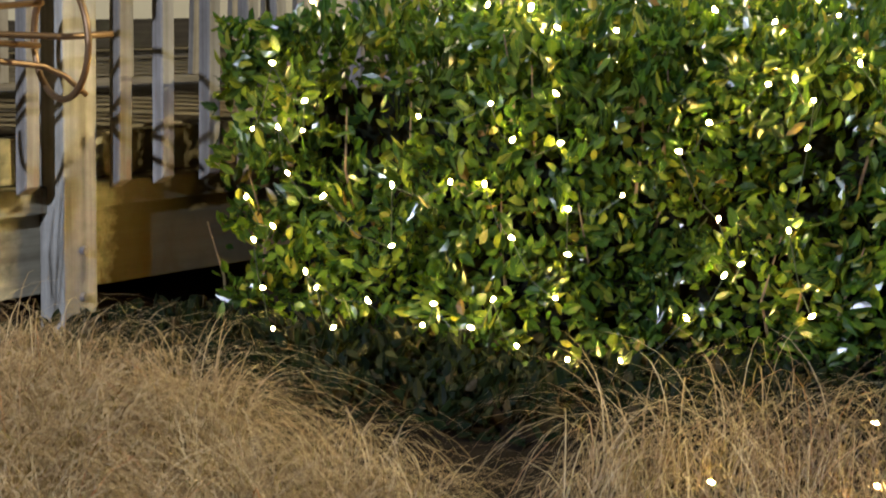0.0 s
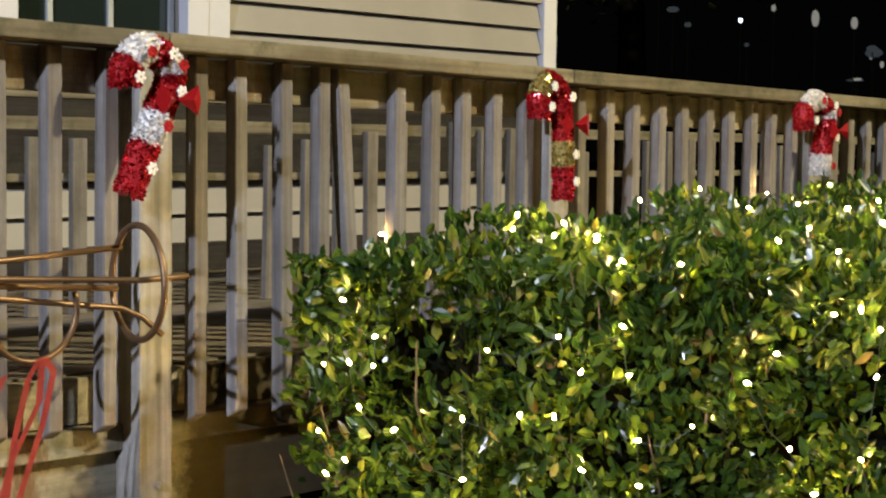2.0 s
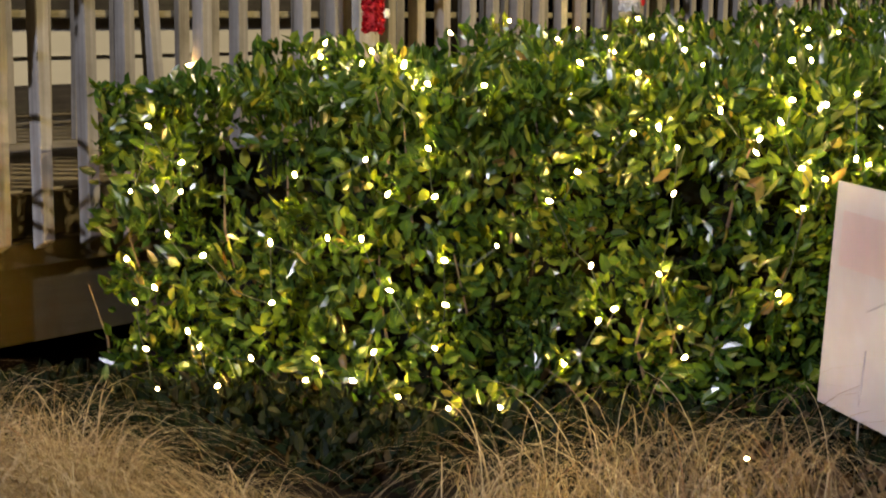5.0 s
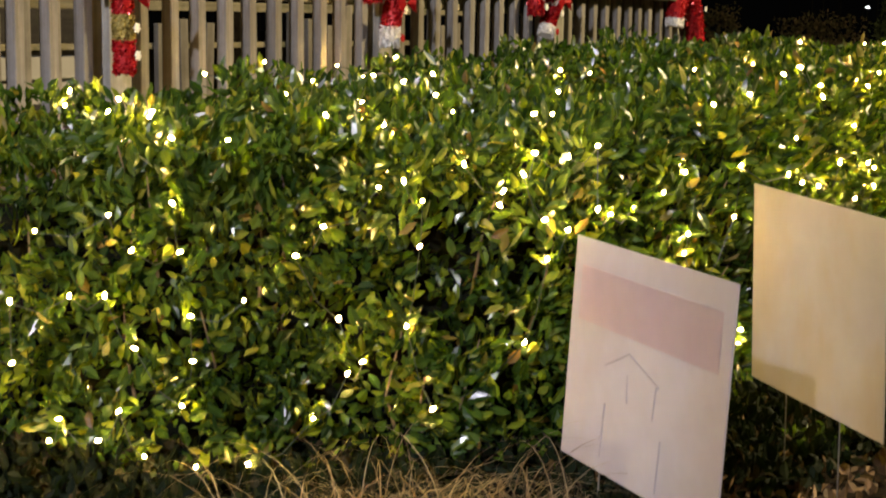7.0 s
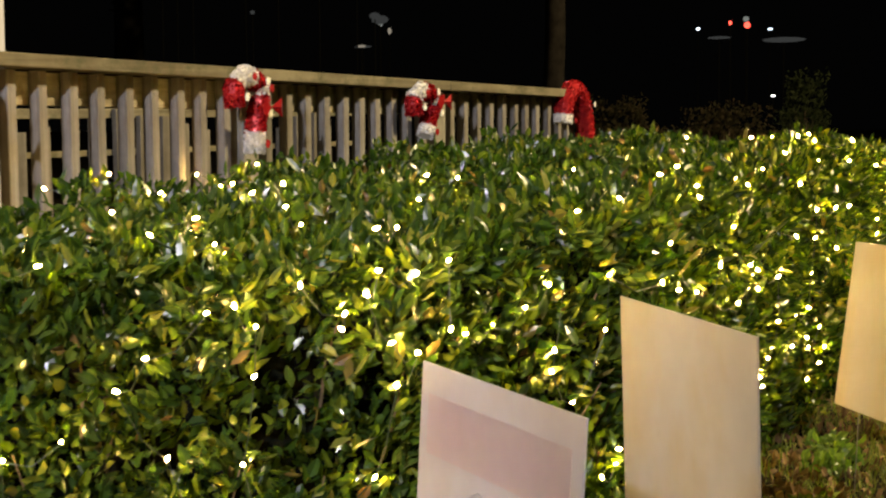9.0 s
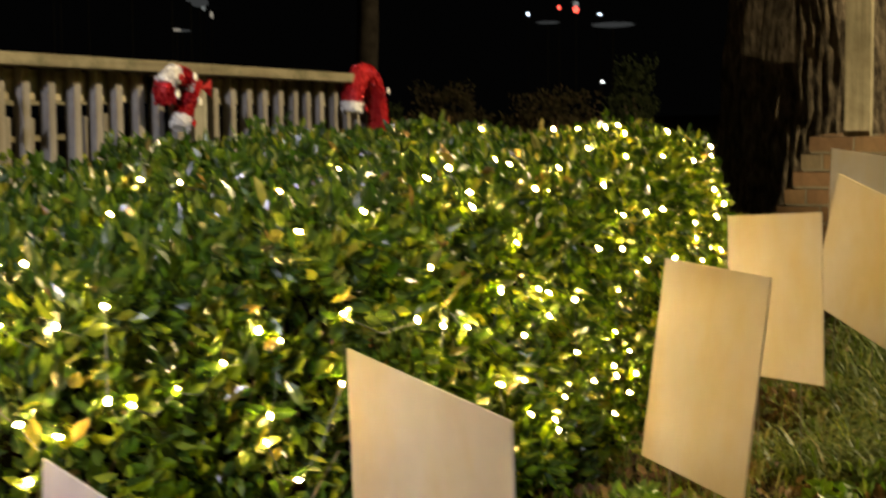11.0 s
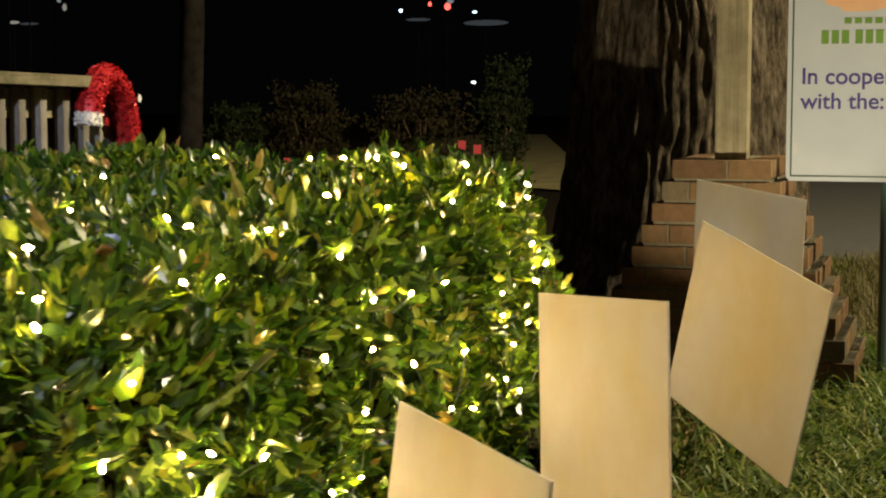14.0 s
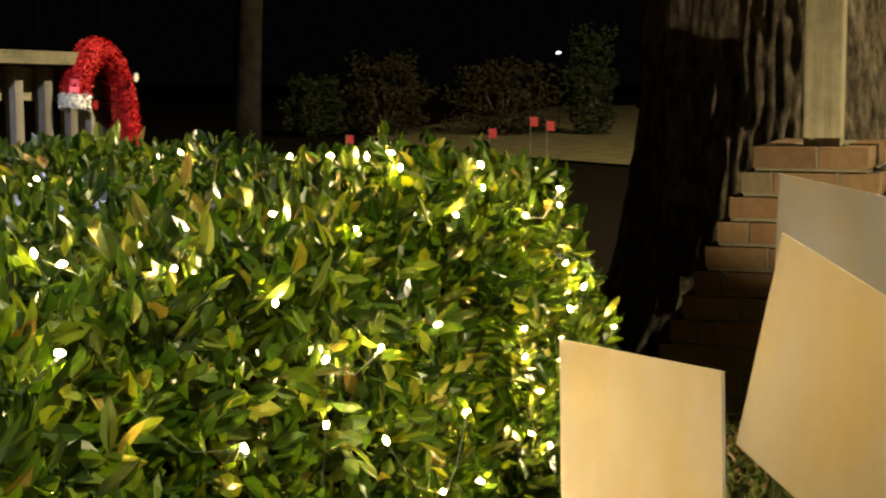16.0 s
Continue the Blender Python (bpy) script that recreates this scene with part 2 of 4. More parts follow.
def tinsel(name, colour, metal=0.6, rough=0.22, low=0.45):
    m, nt, b = material(name, rough, metal, 0.8)
    geo = nt.nodes.new("ShaderNodeNewGeometry")
    c = ramp(nt, geo.outputs["Random Per Island"], [(0, tuple(v * low for v in colour)), (0.8, colour), (1, tuple(min(1, v * 1.5 + 0.05) for v in colour))])
    nt.links.new(c, b.inputs["Base Color"])
    return m


M_TRED, M_TWHITE, M_TGOLD = tinsel("red_tinsel", (0.50, 0.014, 0.02), 0.45), tinsel("white_tinsel", (0.66, 0.63, 0.58), 0.0, 0.8, 0.85), tinsel("gold_tinsel", (0.55, 0.45, 0.15))

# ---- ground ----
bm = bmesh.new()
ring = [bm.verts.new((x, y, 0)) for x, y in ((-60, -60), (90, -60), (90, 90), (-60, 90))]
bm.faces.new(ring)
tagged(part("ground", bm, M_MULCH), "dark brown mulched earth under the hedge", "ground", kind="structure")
bm = bmesh.new()
left = [(-2, 1.05), (2, 1.25), (5, 1.40), (7.2, 1.49), (8.2, 1.485), (9.75, 1.40), (11.5, 1.42), (13.0, 1.38), (16, 1.2)]
a = [bm.verts.new((x, y, 0.02)) for x, y in left]
c = [bm.verts.new((x, y - 0.3, 0.02)) for x, y in left]
d = [bm.verts.new((x, y, -0.05)) for x, y in left]
for k in range(len(left) - 1):
    bm.faces.new((c[k], c[k + 1], a[k + 1], a[k]))
    bm.faces.new((a[k], a[k + 1], d[k + 1], d[k]))
tagged(part("pavement", bm, M_PATH), "narrow grey concrete edging beside the lawn", "edging", kind="structure")
bm = bmesh.new()
bm.faces.new([bm.verts.new(p) for p in ((15.0, -20, 0.012), (34, -20, 0.012), (34, 5.4, 0.012), (15.0, 2.7, 0.012))])
tagged(part("road", bm, M_ROAD), "dark grey asphalt road beyond the tree", "road", kind="structure")


def blades(count, where, length, width, lean, segs, material, name):
    """Curved blades of grass in one mesh; where gives a root for each."""
    roots = where(count)
    ang = rng.uniform(0, 2 * np.pi, count)
    ln = rng.uniform(*length, count)
    le = rng.uniform(*lean, count)
    wd = rng.uniform(*width, count)
    t = np.linspace(0, 1, segs + 1)
    dirs = np.stack([np.cos(ang), np.sin(ang)], 1)
    side = np.stack([-np.sin(ang), np.cos(ang)], 1)
    out = ln[:, None] * (np.sin(le[:, None] * t ** 1.4) * t)
    up = ln[:, None] * t * np.cos(le[:, None] * t ** 1.4 * 0.95)
    w = wd[:, None] * (1 - t ** 2 * 0.9) / 2
    P = np.zeros((count, segs + 1, 2, 3))
    for k, s in ((0, -1), (1, 1)):
        P[:, :, k, :2] = roots[:, None, :2] + dirs[:, None] * out[..., None] + s * side[:, None] * w[..., None]
        P[:, :, k, 2] = np.maximum(roots[:, None, 2] + up, 0.004)
    n = (segs + 1) * 2
    base = np.arange(count)[:, None] * n
    quads = np.concatenate([np.stack([base[:, 0] + 2 * k, base[:, 0] + 2 * k + 1, base[:, 0] + 2 * k + 3, base[:, 0] + 2 * k + 2], 1) for k in range(segs)])
    return mesh_of(name, P.reshape(-1, 3).tolist(), quads.tolist(), material)


# ---- hedge ----
FOOT = np.array([(3.40, 4.05), (3.48, 3.84), (3.62, 3.5), (3.78, 3.2), (4.1, 2.78), (4.35, 2.62), (5.2, 2.47), (7.85, 2.42), (8.05, 2.6), (8.12, 4.05)])
SEG = np.diff(FOOT, axis=0)
LEN = np.hypot(SEG[:, 0], SEG[:, 1])
CUM = np.r_[0, np.cumsum(LEN)]


def hedge_top(x):
    return 0.735 + 0.038 * (np.clip(x, 3.4, 8.2) - 3.5)


def on_side(s):
    """Place and outward normal at s metres along the hedge's foot line."""
    k = np.clip(np.searchsorted(CUM, s, side="right") - 1, 0, len(LEN) - 1)
    u = (s - CUM[k]) / LEN[k]
    p = FOOT[k] + SEG[k] * u[:, None]
    n = np.stack([SEG[k][:, 1], -SEG[k][:, 0]], 1) / LEN[k][:, None]
    return p, n


def in_foot(p):
    inside = np.zeros(len(p), bool)
    for i in range(len(FOOT)):
        a, c = FOOT[i], FOOT[i - 1]
        cross = (a[1] > p[:, 1]) != (c[1] > p[:, 1])
        xs = (c[0] - a[0]) * (p[:, 1] - a[1]) / (c[1] - a[1] + 1e-12) + a[0]
        inside ^= cross & (p[:, 0] < xs)
    return inside


def lumps(p, amp=0.03):
    return amp * (np.sin(p[:, 0] * 7.1 + p[:, 2] * 5.3) + np.sin(p[:, 1] * 9.7 - p[:, 2] * 8.1 + 1.3) + 0.7 * np.sin(p[:, 0] * 19 + p[:, 1] * 17 + p[:, 2] * 13))


def hedge_points(n_side, n_top, deep):
    s = rng.uniform(0, CUM[-1], n_side)
    p, n = on_side(s)
    z = hedge_top(p[:, 0]) * rng.uniform(0.02, 1.0, n_side)
    side = np.c_[p, z]
    nrm = np.c_[n, np.zeros(n_side)]
    q = np.c_[rng.uniform(3.38, 8.14, n_top * 2), rng.uniform(2.4, 4.05, n_top * 2)]
    q = q[in_foot(q)][:n_top]
    tp = np.c_[q, hedge_top(q[:, 0])]
    pts = np.r_[side, tp]
    nrm = np.r_[nrm, np.tile((0, 0, 1.0), (len(tp), 1))]
    return pts + nrm * (lumps(pts) - rng.uniform(0, 1, len(pts)) ** 1.6 * deep)[:, None], nrm


def leaf_mesh(pts, nrm, length, width, material, name):
    """Pointed, folded leaves, one island each, turned outward and upward at random."""
    n = len(pts)
    cell = np.floor(pts / 0.055).astype(int)
    key = (cell[:, 0] * 73856093 ^ cell[:, 1] * 19349663 ^ cell[:, 2] * 83492791) % 4096
    spray = np.random.default_rng(3).normal(0, 0.55, (4096, 3))[key]
    d = nrm * 0.55 + spray + rng.normal(0, 0.38, (n, 3)) + np.array((0, 0, 0.45))
    d /= np.linalg.norm(d, axis=1)[:, None]
    s = np.cross(d, rng.normal(0, 1, (n, 3)) + nrm * 0.9)
    s /= np.linalg.norm(s, axis=1)[:, None]
    up = np.cross(s, d)
    L, W = rng.uniform(*length, n)[:, None], rng.uniform(*width, n)[:, None]
    fold = W * rng.uniform(0.1, 0.35, n)[:, None]
    curl = L * rng.uniform(-0.12, 0.12, n)[:, None]
    V = np.stack([pts, pts + d * L * 0.35 + s * W * 0.5 + up * fold, pts + d * L * 0.7 + s * W * 0.42 + up * (fold + curl * 0.5), pts + d * L + up * curl,
                  pts + d * L * 0.7 - s * W * 0.42 + up * (fold + curl * 0.5), pts + d * L * 0.35 - s * W * 0.5 + up * fold, pts + d * L * 0.45, pts + d * L * 0.72 + up * curl * 0.5], 1)
    F = np.array([(0, 1, 6, 6), (1, 2, 7, 6), (2, 3, 7, 7), (0, 6, 5, 5), (6, 7, 4, 5), (7, 3, 4, 4)])
    base = np.arange(n) * 8
    faces = []
    for f in F:
        f = list(dict.fromkeys(f))
        faces += (base[:, None] + np.array(f)).tolist()
    return mesh_of(name, V.reshape(-1, 3).tolist(), faces, material)


hedge = empty("hedge", (5.5, 3.2, 0))
tagged(hedge, "clipped evergreen laurel hedge strung with warm fairy lights", "hedge")


def held(ob, thing):
    """Puts a mesh drawn in world places under a thing."""
    ob.parent = thing
    ob.matrix_parent_inverse = thing.matrix_basis.inverted()
    return ob


# ---- places of the fairy lights, strand by strand ----
# along the side: metres round the foot line and height; on top: x and y
SIDE_STRANDS = (
    [(0.12, 0.353), (0.147, 0.261), (0.153, 0.511), (0.186, 0.161), (0.191, 0.294), (0.209, 0.069), (0.213, 0.659), (0.217, 0.519), (0.225, 0.416), (0.274, 0.516), (0.281, 0.204), (0.284, 0.582), (0.305, 0.169), (0.321, 0.376), (0.335, 0.076), (0.421, 0.147), (0.493, 0.418), (0.499, 0.289), (0.519, 0.557), (0.551, 0.108), (0.582, 0.163), (0.608, 0.43), (0.665, 0.122), (0.671, 0.59), (0.677, 0.427), (0.71, 0.186), (0.726, 0.519), (0.738, 0.315), (0.769, 0.097), (0.814, 0.621), (0.83, 0.518), (0.839, 0.194), (0.848, 0.377), (0.854, 0.281), (0.878, 0.077), (0.967, 0.412), (0.973, 0.076), (1.074, 0.516), (1.114, 0.158), (1.131, 0.58), (1.169, 0.373), (1.188, 0.252), (1.221, 0.279), (1.248, 0.661), (1.251, 0.07)],
    [(1.302, 0.673), (1.314, 0.357), (1.338, 0.533), (1.342, 0.632), (1.37, 0.181), (1.428, 0.711), (1.496, 0.622), (1.501, 0.652), (1.549, 0.687), (1.58, 0.732), (1.589, 0.309), (1.605, 0.587), (1.623, 0.497), (1.664, 0.562), (1.672, 0.72), (1.746, 0.603), (1.755, 0.742), (1.787, 0.588), (1.925, 0.586), (2.01, 0.62), (2.106, 0.661), (2.151, 0.508), (2.158, 0.459), (2.174, 0.635), (2.263, 0.37), (2.302, 0.668), (2.351, 0.534), (2.397, 0.17), (2.474, 0.19), (2.507, 0.218), (2.511, 0.634), (2.547, 0.494), (2.652, 0.717), (2.692, 0.596), (2.792, 0.581), (2.951, 0.329), (3.04, 0.539), (3.054, 0.625), (3.085, 0.729), (3.167, 0.513), (3.177, 0.396), (3.183, 0.617), (3.243, 0.396), (3.273, 0.246), (3.281, 0.542)],
    [(3.302, 0.594), (3.325, 0.302), (3.431, 0.564), (3.51, 0.254), (3.52, 0.423), (3.555, 0.305), (3.559, 0.219), (3.598, 0.742), (3.664, 0.329), (3.772, 0.655), (3.879, 0.401), (3.914, 0.811), (3.962, 0.413), (3.995, 0.726), (4.006, 0.519), (4.013, 0.634), (4.038, 0.307), (4.091, 0.728), (4.104, 0.16), (4.112, 0.595), (4.179, 0.255), (4.23, 0.318), (4.286, 0.481), (4.309, 0.241), (4.317, 0.183), (4.365, 0.718), (4.44, 0.57), (4.535, 0.434), (4.794, 0.647), (4.804, 0.594), (4.871, 0.521), (4.893, 0.839), (4.898, 0.434), (4.979, 0.395), (4.982, 0.852), (5.002, 0.881), (5.005, 0.741), (5.03, 0.651), (5.059, 0.691), (5.093, 0.536), (5.131, 0.466), (5.176, 0.597)],
)
TOP_STRANDS = (
    [(3.77, 3.19), (3.77, 3.34), (3.96, 4.26), (3.97, 3.82), (3.99, 3.58), (4.0, 3.1), (4.01, 3.84), (4.03, 3.74), (4.08, 3.0), (4.08, 3.75), (4.12, 3.68), (4.15, 3.31), (4.19, 2.69), (4.22, 2.66), (4.27, 3.18), (4.62, 3.13), (4.76, 3.26), (4.78, 3.37), (4.8, 2.51), (4.83, 3.31), (4.83, 4.07), (4.93, 3.93), (4.97, 3.79), (5.04, 3.04), (5.12, 2.53), (5.36, 3.86), (5.51, 3.92), (5.53, 2.46), (5.53, 3.27), (5.57, 2.48), (5.57, 3.19), (5.63, 3.91), (5.67, 2.62), (5.68, 4.17), (5.7, 3.0), (5.73, 2.59), (5.84, 2.42), (6.02, 2.45), (6.33, 2.65), (6.33, 2.69), (6.41, 2.54), (6.44, 3.19), (6.62, 3.04), (6.71, 2.55), (6.8, 2.46)],
    [(7.19, 2.45), (7.28, 3.33), (7.33, 2.67), (7.34, 2.61), (7.37, 2.64), (7.41, 2.48), (7.45, 2.88), (7.46, 2.5), (7.46, 2.8), (7.53, 3.16)],
)
GROUND_STRAND = [(3.29, 2.62), (3.48, 2.41), (3.59, 2.85), (3.69, 2.76), (3.77, 3.02), (3.84, 2.59)]
sites = []
for strand in SIDE_STRANDS:
    p, n = on_side(np.array([a for a, z in strand]))
    pz = np.c_[p, [z for a, z in strand]]
    sites.append(pz + np.c_[n, np.zeros(len(n))] * (lumps(pz) + 0.02)[:, None])
for strand in TOP_STRANDS:
    q = np.array(strand)
    tp = np.c_[q, hedge_top(q[:, 0])]
    tp[:, 2] += lumps(tp) + 0.015
    sites.append(tp)
sites.append(np.c_[np.array(GROUND_STRAND), np.full(len(GROUND_STRAND), 0.04)])


def parted(p):
    """False for leaves rooted close before a bulb."""
    clear = np.ones(len(p), bool)
    for group in sites:
        for b in group:
            clear &= np.linalg.norm((p - b) * np.array((1, 1, 0.8)), axis=1) > 0.024
    return clear


pts, nrm = hedge_points(72000, 46000, 0.2)
# sprays of leaves with dark gaps between them
# the near end draws in towards its foot
pull = np.clip((3.85 - pts[:, 0]) / 0.4, 0, 1) * np.clip((pts[:, 1] - 3.2) / 0.4, 0, 1)
pts[:, 0] += 0.085 * pull * (1.2 - pts[:, 2] / 0.74)
wave = np.sin(pts[:, 0] * 31 + 3 * np.sin(pts[:, 2] * 17)) * np.sin(pts[:, 1] * 37 + 2 * np.sin(pts[:, 0] * 13)) + np.sin(pts[:, 2] * 41 + 3 * np.sin(pts[:, 1] * 19 + pts[:, 0] * 11))
full = rng.uniform(0, 1, len(pts)) < np.clip(0.56 + 0.55 * wave, 0.03, 1)
pts, nrm = pts[full], nrm[full]
# hollows where hardly a leaf grows: place, half width, half height
HOLLOWS = ((3.58, 3.73, 0.54, 0.13, 0.16), (3.65, 3.53, 0.62, 0.09, 0.13), (4.08, 2.84, 0.50, 0.10, 0.14), (3.97, 3.0, 0.20, 0.08, 0.07), (3.68, 3.46, 0.23, 0.06, 0.06),
           (3.76, 3.30, 0.10, 0.09, 0.06), (6.09, 2.47, 0.42, 0.07, 0.08), (5.58, 2.48, 0.47, 0.07, 0.05), (4.12, 2.79, 0.36, 0.06, 0.07))
thin = np.zeros(len(pts), bool)
for hx, hy, hz, wide, high in HOLLOWS:
    thin |= (np.hypot(pts[:, 0] - hx, pts[:, 1] - hy) / wide) ** 2 + ((pts[:, 2] - hz) / high) ** 2 < 1
thin |= rng.uniform(0, 1, len(pts)) > 0.6 + pts[:, 2] / 0.25
keep = parted(pts) & (~thin | (rng.uniform(0, 1, len(pts)) < 0.1))
tagged(held(part("foliage", leaf_mesh(pts[keep], nrm[keep], (0.028, 0.056), (0.014, 0.026), M_LEAF, "foliage"), None), hedge), kind="stuff")
# near-black shell standing in for the deep shade between the leaves
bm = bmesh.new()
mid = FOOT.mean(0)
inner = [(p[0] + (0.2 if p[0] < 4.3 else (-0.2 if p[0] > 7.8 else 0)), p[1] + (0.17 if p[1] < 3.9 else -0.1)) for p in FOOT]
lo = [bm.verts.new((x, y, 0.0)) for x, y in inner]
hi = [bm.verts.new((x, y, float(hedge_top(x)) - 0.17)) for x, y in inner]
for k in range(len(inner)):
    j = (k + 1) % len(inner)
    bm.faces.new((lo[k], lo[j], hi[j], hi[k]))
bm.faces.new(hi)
held(part("shade_core", bm, M_CORE), hedge)
bm = bmesh.new()
for k in range(70):
    s = np.array([rng.uniform(0, CUM[-1])])
    p, n = on_side(s)
    p, n = p[0] - n[0] * 0.14, n[0]
    z = rng.uniform(0.0, 0.5)
    reach = rng.uniform(0.05, 0.14)
    tube(bm, [(p[0], p[1], z), (p[0] + n[0] * reach * 0.5 + rng.normal(0, 0.03), p[1] + n[1] * reach * 0.5, z + 0.12), (p[0] + n[0] * reach, p[1] + n[1] * reach, z + 0.26)], [0.004, 0.003, 0.0015], 5, False)
tagged(held(part("brushwood", bm, M_TWIG), hedge), kind="stuff")

fairy = empty("fairy_lights", (5.5, 2.4, 0))
tagged(fairy, "strings of warm white miniature bulbs on dark green wire", "string lights")
bm = bmesh.new()
bmesh.ops.create_uvsphere(bm, u_segments=8, v_segments=6, radius=1, matrix=Matrix.Diagonal((0.0035, 0.0035, 0.0066, 1)))
bulb_mesh = finish(bm, "bulb", M_BULB, True)
for group in sites:
    for x, y, z in group:
        ob = new("bulb", bulb_mesh)
        ob.matrix_basis = pose(x, y, z, rng.uniform(0, 90), rng.uniform(0, 90), rng.uniform(0, 360))
        held(ob, fairy)
for group in sites:
    order, left_over = [0], set(range(1, len(group)))
    while left_over:
        nxt = min(left_over, key=lambda j: float(np.linalg.norm(group[j] - group[order[-1]])))
        order.append(nxt)
        left_over.discard(nxt)
    runs = [[]]
    for a, c in zip(order, order[1:]):
        if np.linalg.norm(group[a] - group[c]) > 0.3:
            runs.append([])
        else:
            runs[-1] += [group[a] - np.array((0, 0, 0.004)), (group[a] + group[c]) / 2 - np.array((0, 0, 0.03)), group[c] - np.array((0, 0, 0.004))]
    for run in runs:
        if run:
            held(part("wire", tube(bmesh.new(), run, 0.0013, 4, False), M_WIRE), fairy)

# ---- fence on the deck ----
POSTS = [1.77, 3.20, 4.635, 6.065, 7.49, 8.915]


def rail_z(x):
    return 1.24 - 0.0158 * (x - 3.2)


fence = empty("deck_railing", (3.2, 4.26, 0))
tagged(fence, "weathered grey wooden deck railing with mossy top rail", "railing")
slope = math.atan(0.0158)


def lengthwise(x0, x1, y0, y1, z0, z1, bevel=0.004):
    """A board along the railing, z given at x = 3.2 below the rail's top."""
    m = Matrix.Translation((3.2, 0, 1.24)) @ Matrix.Rotation(slope, 4, "Y")
    return new_box(x0 - 3.2, x1 - 3.2, y0, y1, z0, z1, bevel, m)


for x0, x1 in zip(POSTS, POSTS[1:]):
    held(part("top_rail", lengthwise(x0 + 0.001, x1 - 0.001, 4.165, 4.305, -0.038, 0.0), M_RAIL), fence)
    held(part("sub_rail", lengthwise(x0 + 0.046, x1 - 0.046, 4.262, 4.298, -0.14, -0.045), M_SUB), fence)
held(part("top_rail", lengthwise(0.2, POSTS[0] - 0.001, 4.165, 4.305, -0.038, 0.0), M_RAIL), fence)
for x in POSTS:
    ob = held(part("post", new_box(x - 0.046, x + 0.046, 4.215, 4.305, 0.0, rail_z(x) - 0.042, 0.005), M_POST), fence)
    if x < 3.5:
        for z in (0.22, 0.113):
            bm = bmesh.new()
            bmesh.ops.create_cone(bm, cap_ends=True, segments=10, radius1=0.011, radius2=0.008, depth=0.012, matrix=Matrix.Translation((x + 0.005, 4.21, z)) @ Matrix.Rotation(radians(90), 4, "X"))
            bolt = part("bolt", bm, M_STAKE, None)
            bolt.parent = ob
            bolt.matrix_parent_inverse = ob.matrix_basis.inverted() @ Matrix.Identity(4)
bm = bmesh.new()
h = 0.019
vs = [bm.verts.new(v) for v in ((-h, -h, 0), (h, -h, 0), (h, h, -0.02), (-h, h, -0.02), (-h, -h, 0.83), (h, -h, 0.83), (h, h, 0.83), (-h, h, 0.83))]
for f in ((0, 3, 2, 1), (4, 5, 6, 7), (0, 1, 5, 4), (1, 2, 6, 5), (2, 3, 7, 6), (3, 0, 4, 7)):
    bm.faces.new([vs[k] for k in f])
bmesh.ops.bevel(bm, geom=list(bm.edges), offset=0.003, segments=1, affect="EDGES")
bal_mesh = finish(bm, "baluster", M_BAL)
bays = [(POSTS[0] - 1.43, POSTS[0])] + list(zip(POSTS, POSTS[1:]))
for x0, x1 in bays:
    for k in range(1, 11):
        x = x0 + (x1 - x0) * k / 11 + rng.normal(0, 0.004)
        ob = new("baluster", bal_mesh)
        tilt = rng.normal(0, 0.4)
        if abs(x0 - 3.2) < 0.1 and k == 5:
            tilt = -4.5
        ob.matrix_basis = pose(x, 4.24, rail_z(x) - 0.042 - 0.83 + (0.0 if tilt > -3 else 0.003), 0, tilt, 0)
        held(ob, fence)

deck = empty("deck", (4, 5.4, 0))
tagged(deck, "raised wooden deck with stained rim boards", "deck")
held(part("rim_board", new_box(0.2, 9.0, 4.31, 4.345, 0.365, 0.47, 0.004), M_RIM), deck)
held(part("ledger_strip", new_box(0.2, 9.0, 4.275, 4.345, 0.300, 0.36, 0.004), M_RIM, ), deck)
held(part("skirt_board", new_box(0.2, 9.0, 4.306, 4.34, 0.11, 0.298, 0.004), M_RIM), deck)
y = 4.35
while y < 6.5:
    held(part("plank", new_box(0.2, 9.0, y, y + 0.135, 0.44, 0.475, 0.003), M_DECK), deck)
    y += 0.141

inner = empty("inner_railing", (4, 5.45, 0.475))
tagged(inner, "grey wooden inner railing across the deck", "railing")
held(part("top_rail", new_box(0.2, 8.9, 5.40, 5.50, 1.125, 1.155, 0.004), M_RAIL), inner)
held(part("sub_rail", new_box(0.2, 8.9, 5.44, 5.47, 1.03, 1.07, 0.004), M_RAIL), inner)
held(part("lower_rail", new_box(0.2, 8.9, 5.44, 5.47, 0.875, 0.90, 0.004), M_RAIL), inner)
bm = new_box(-0.026, 0.026, -0.012, 0.012, 0, 0.58, 0.003)
picket = finish(bm, "picket", rough_wood("dark_picket", (0.22, 0.20, 0.17), (0.11, 0.10, 0.08), "z", 0.3))
x = 0.4
while x < 8.9:
    ob = new("picket", picket)
    ob.matrix_basis = pose(x, 5.425, 0.476, 0, rng.normal(0, 0.9), 0) @ Matrix.Diagonal((1, 1, float(rng.uniform(0.86, 1.08)), 1))
    held(ob, inner)
    x += 0.155 + rng.normal(0, 0.006)

# ---- house ----
house = empty("house", (4, 7, 0))
tagged(house, "cream vinyl-sided house with a white-trimmed window", "house")
HX, HY = 7.52, 6.6
bm = bmesh.new()
WIN = (4.36, 5.15, 0.95, 2.2)
for (x0, x1, z0, z1) in ((-6, WIN[0], 0, 4.2), (WIN[1], HX, 0, 4.2), (WIN[0], WIN[1], 0, WIN[2]), (WIN[0], WIN[1], WIN[3], 4.2)):
    box(bm, x0, x1, HY + 0.03, HY + 0.18, z0, z1)
wall = held(part("wall", bm, M_SIDING), house)
held(part("side_wall", new_box(HX - 0.15, HX, HY + 0.18, 13, 0, 4.2), M_SIDING), house)
z = 0.198
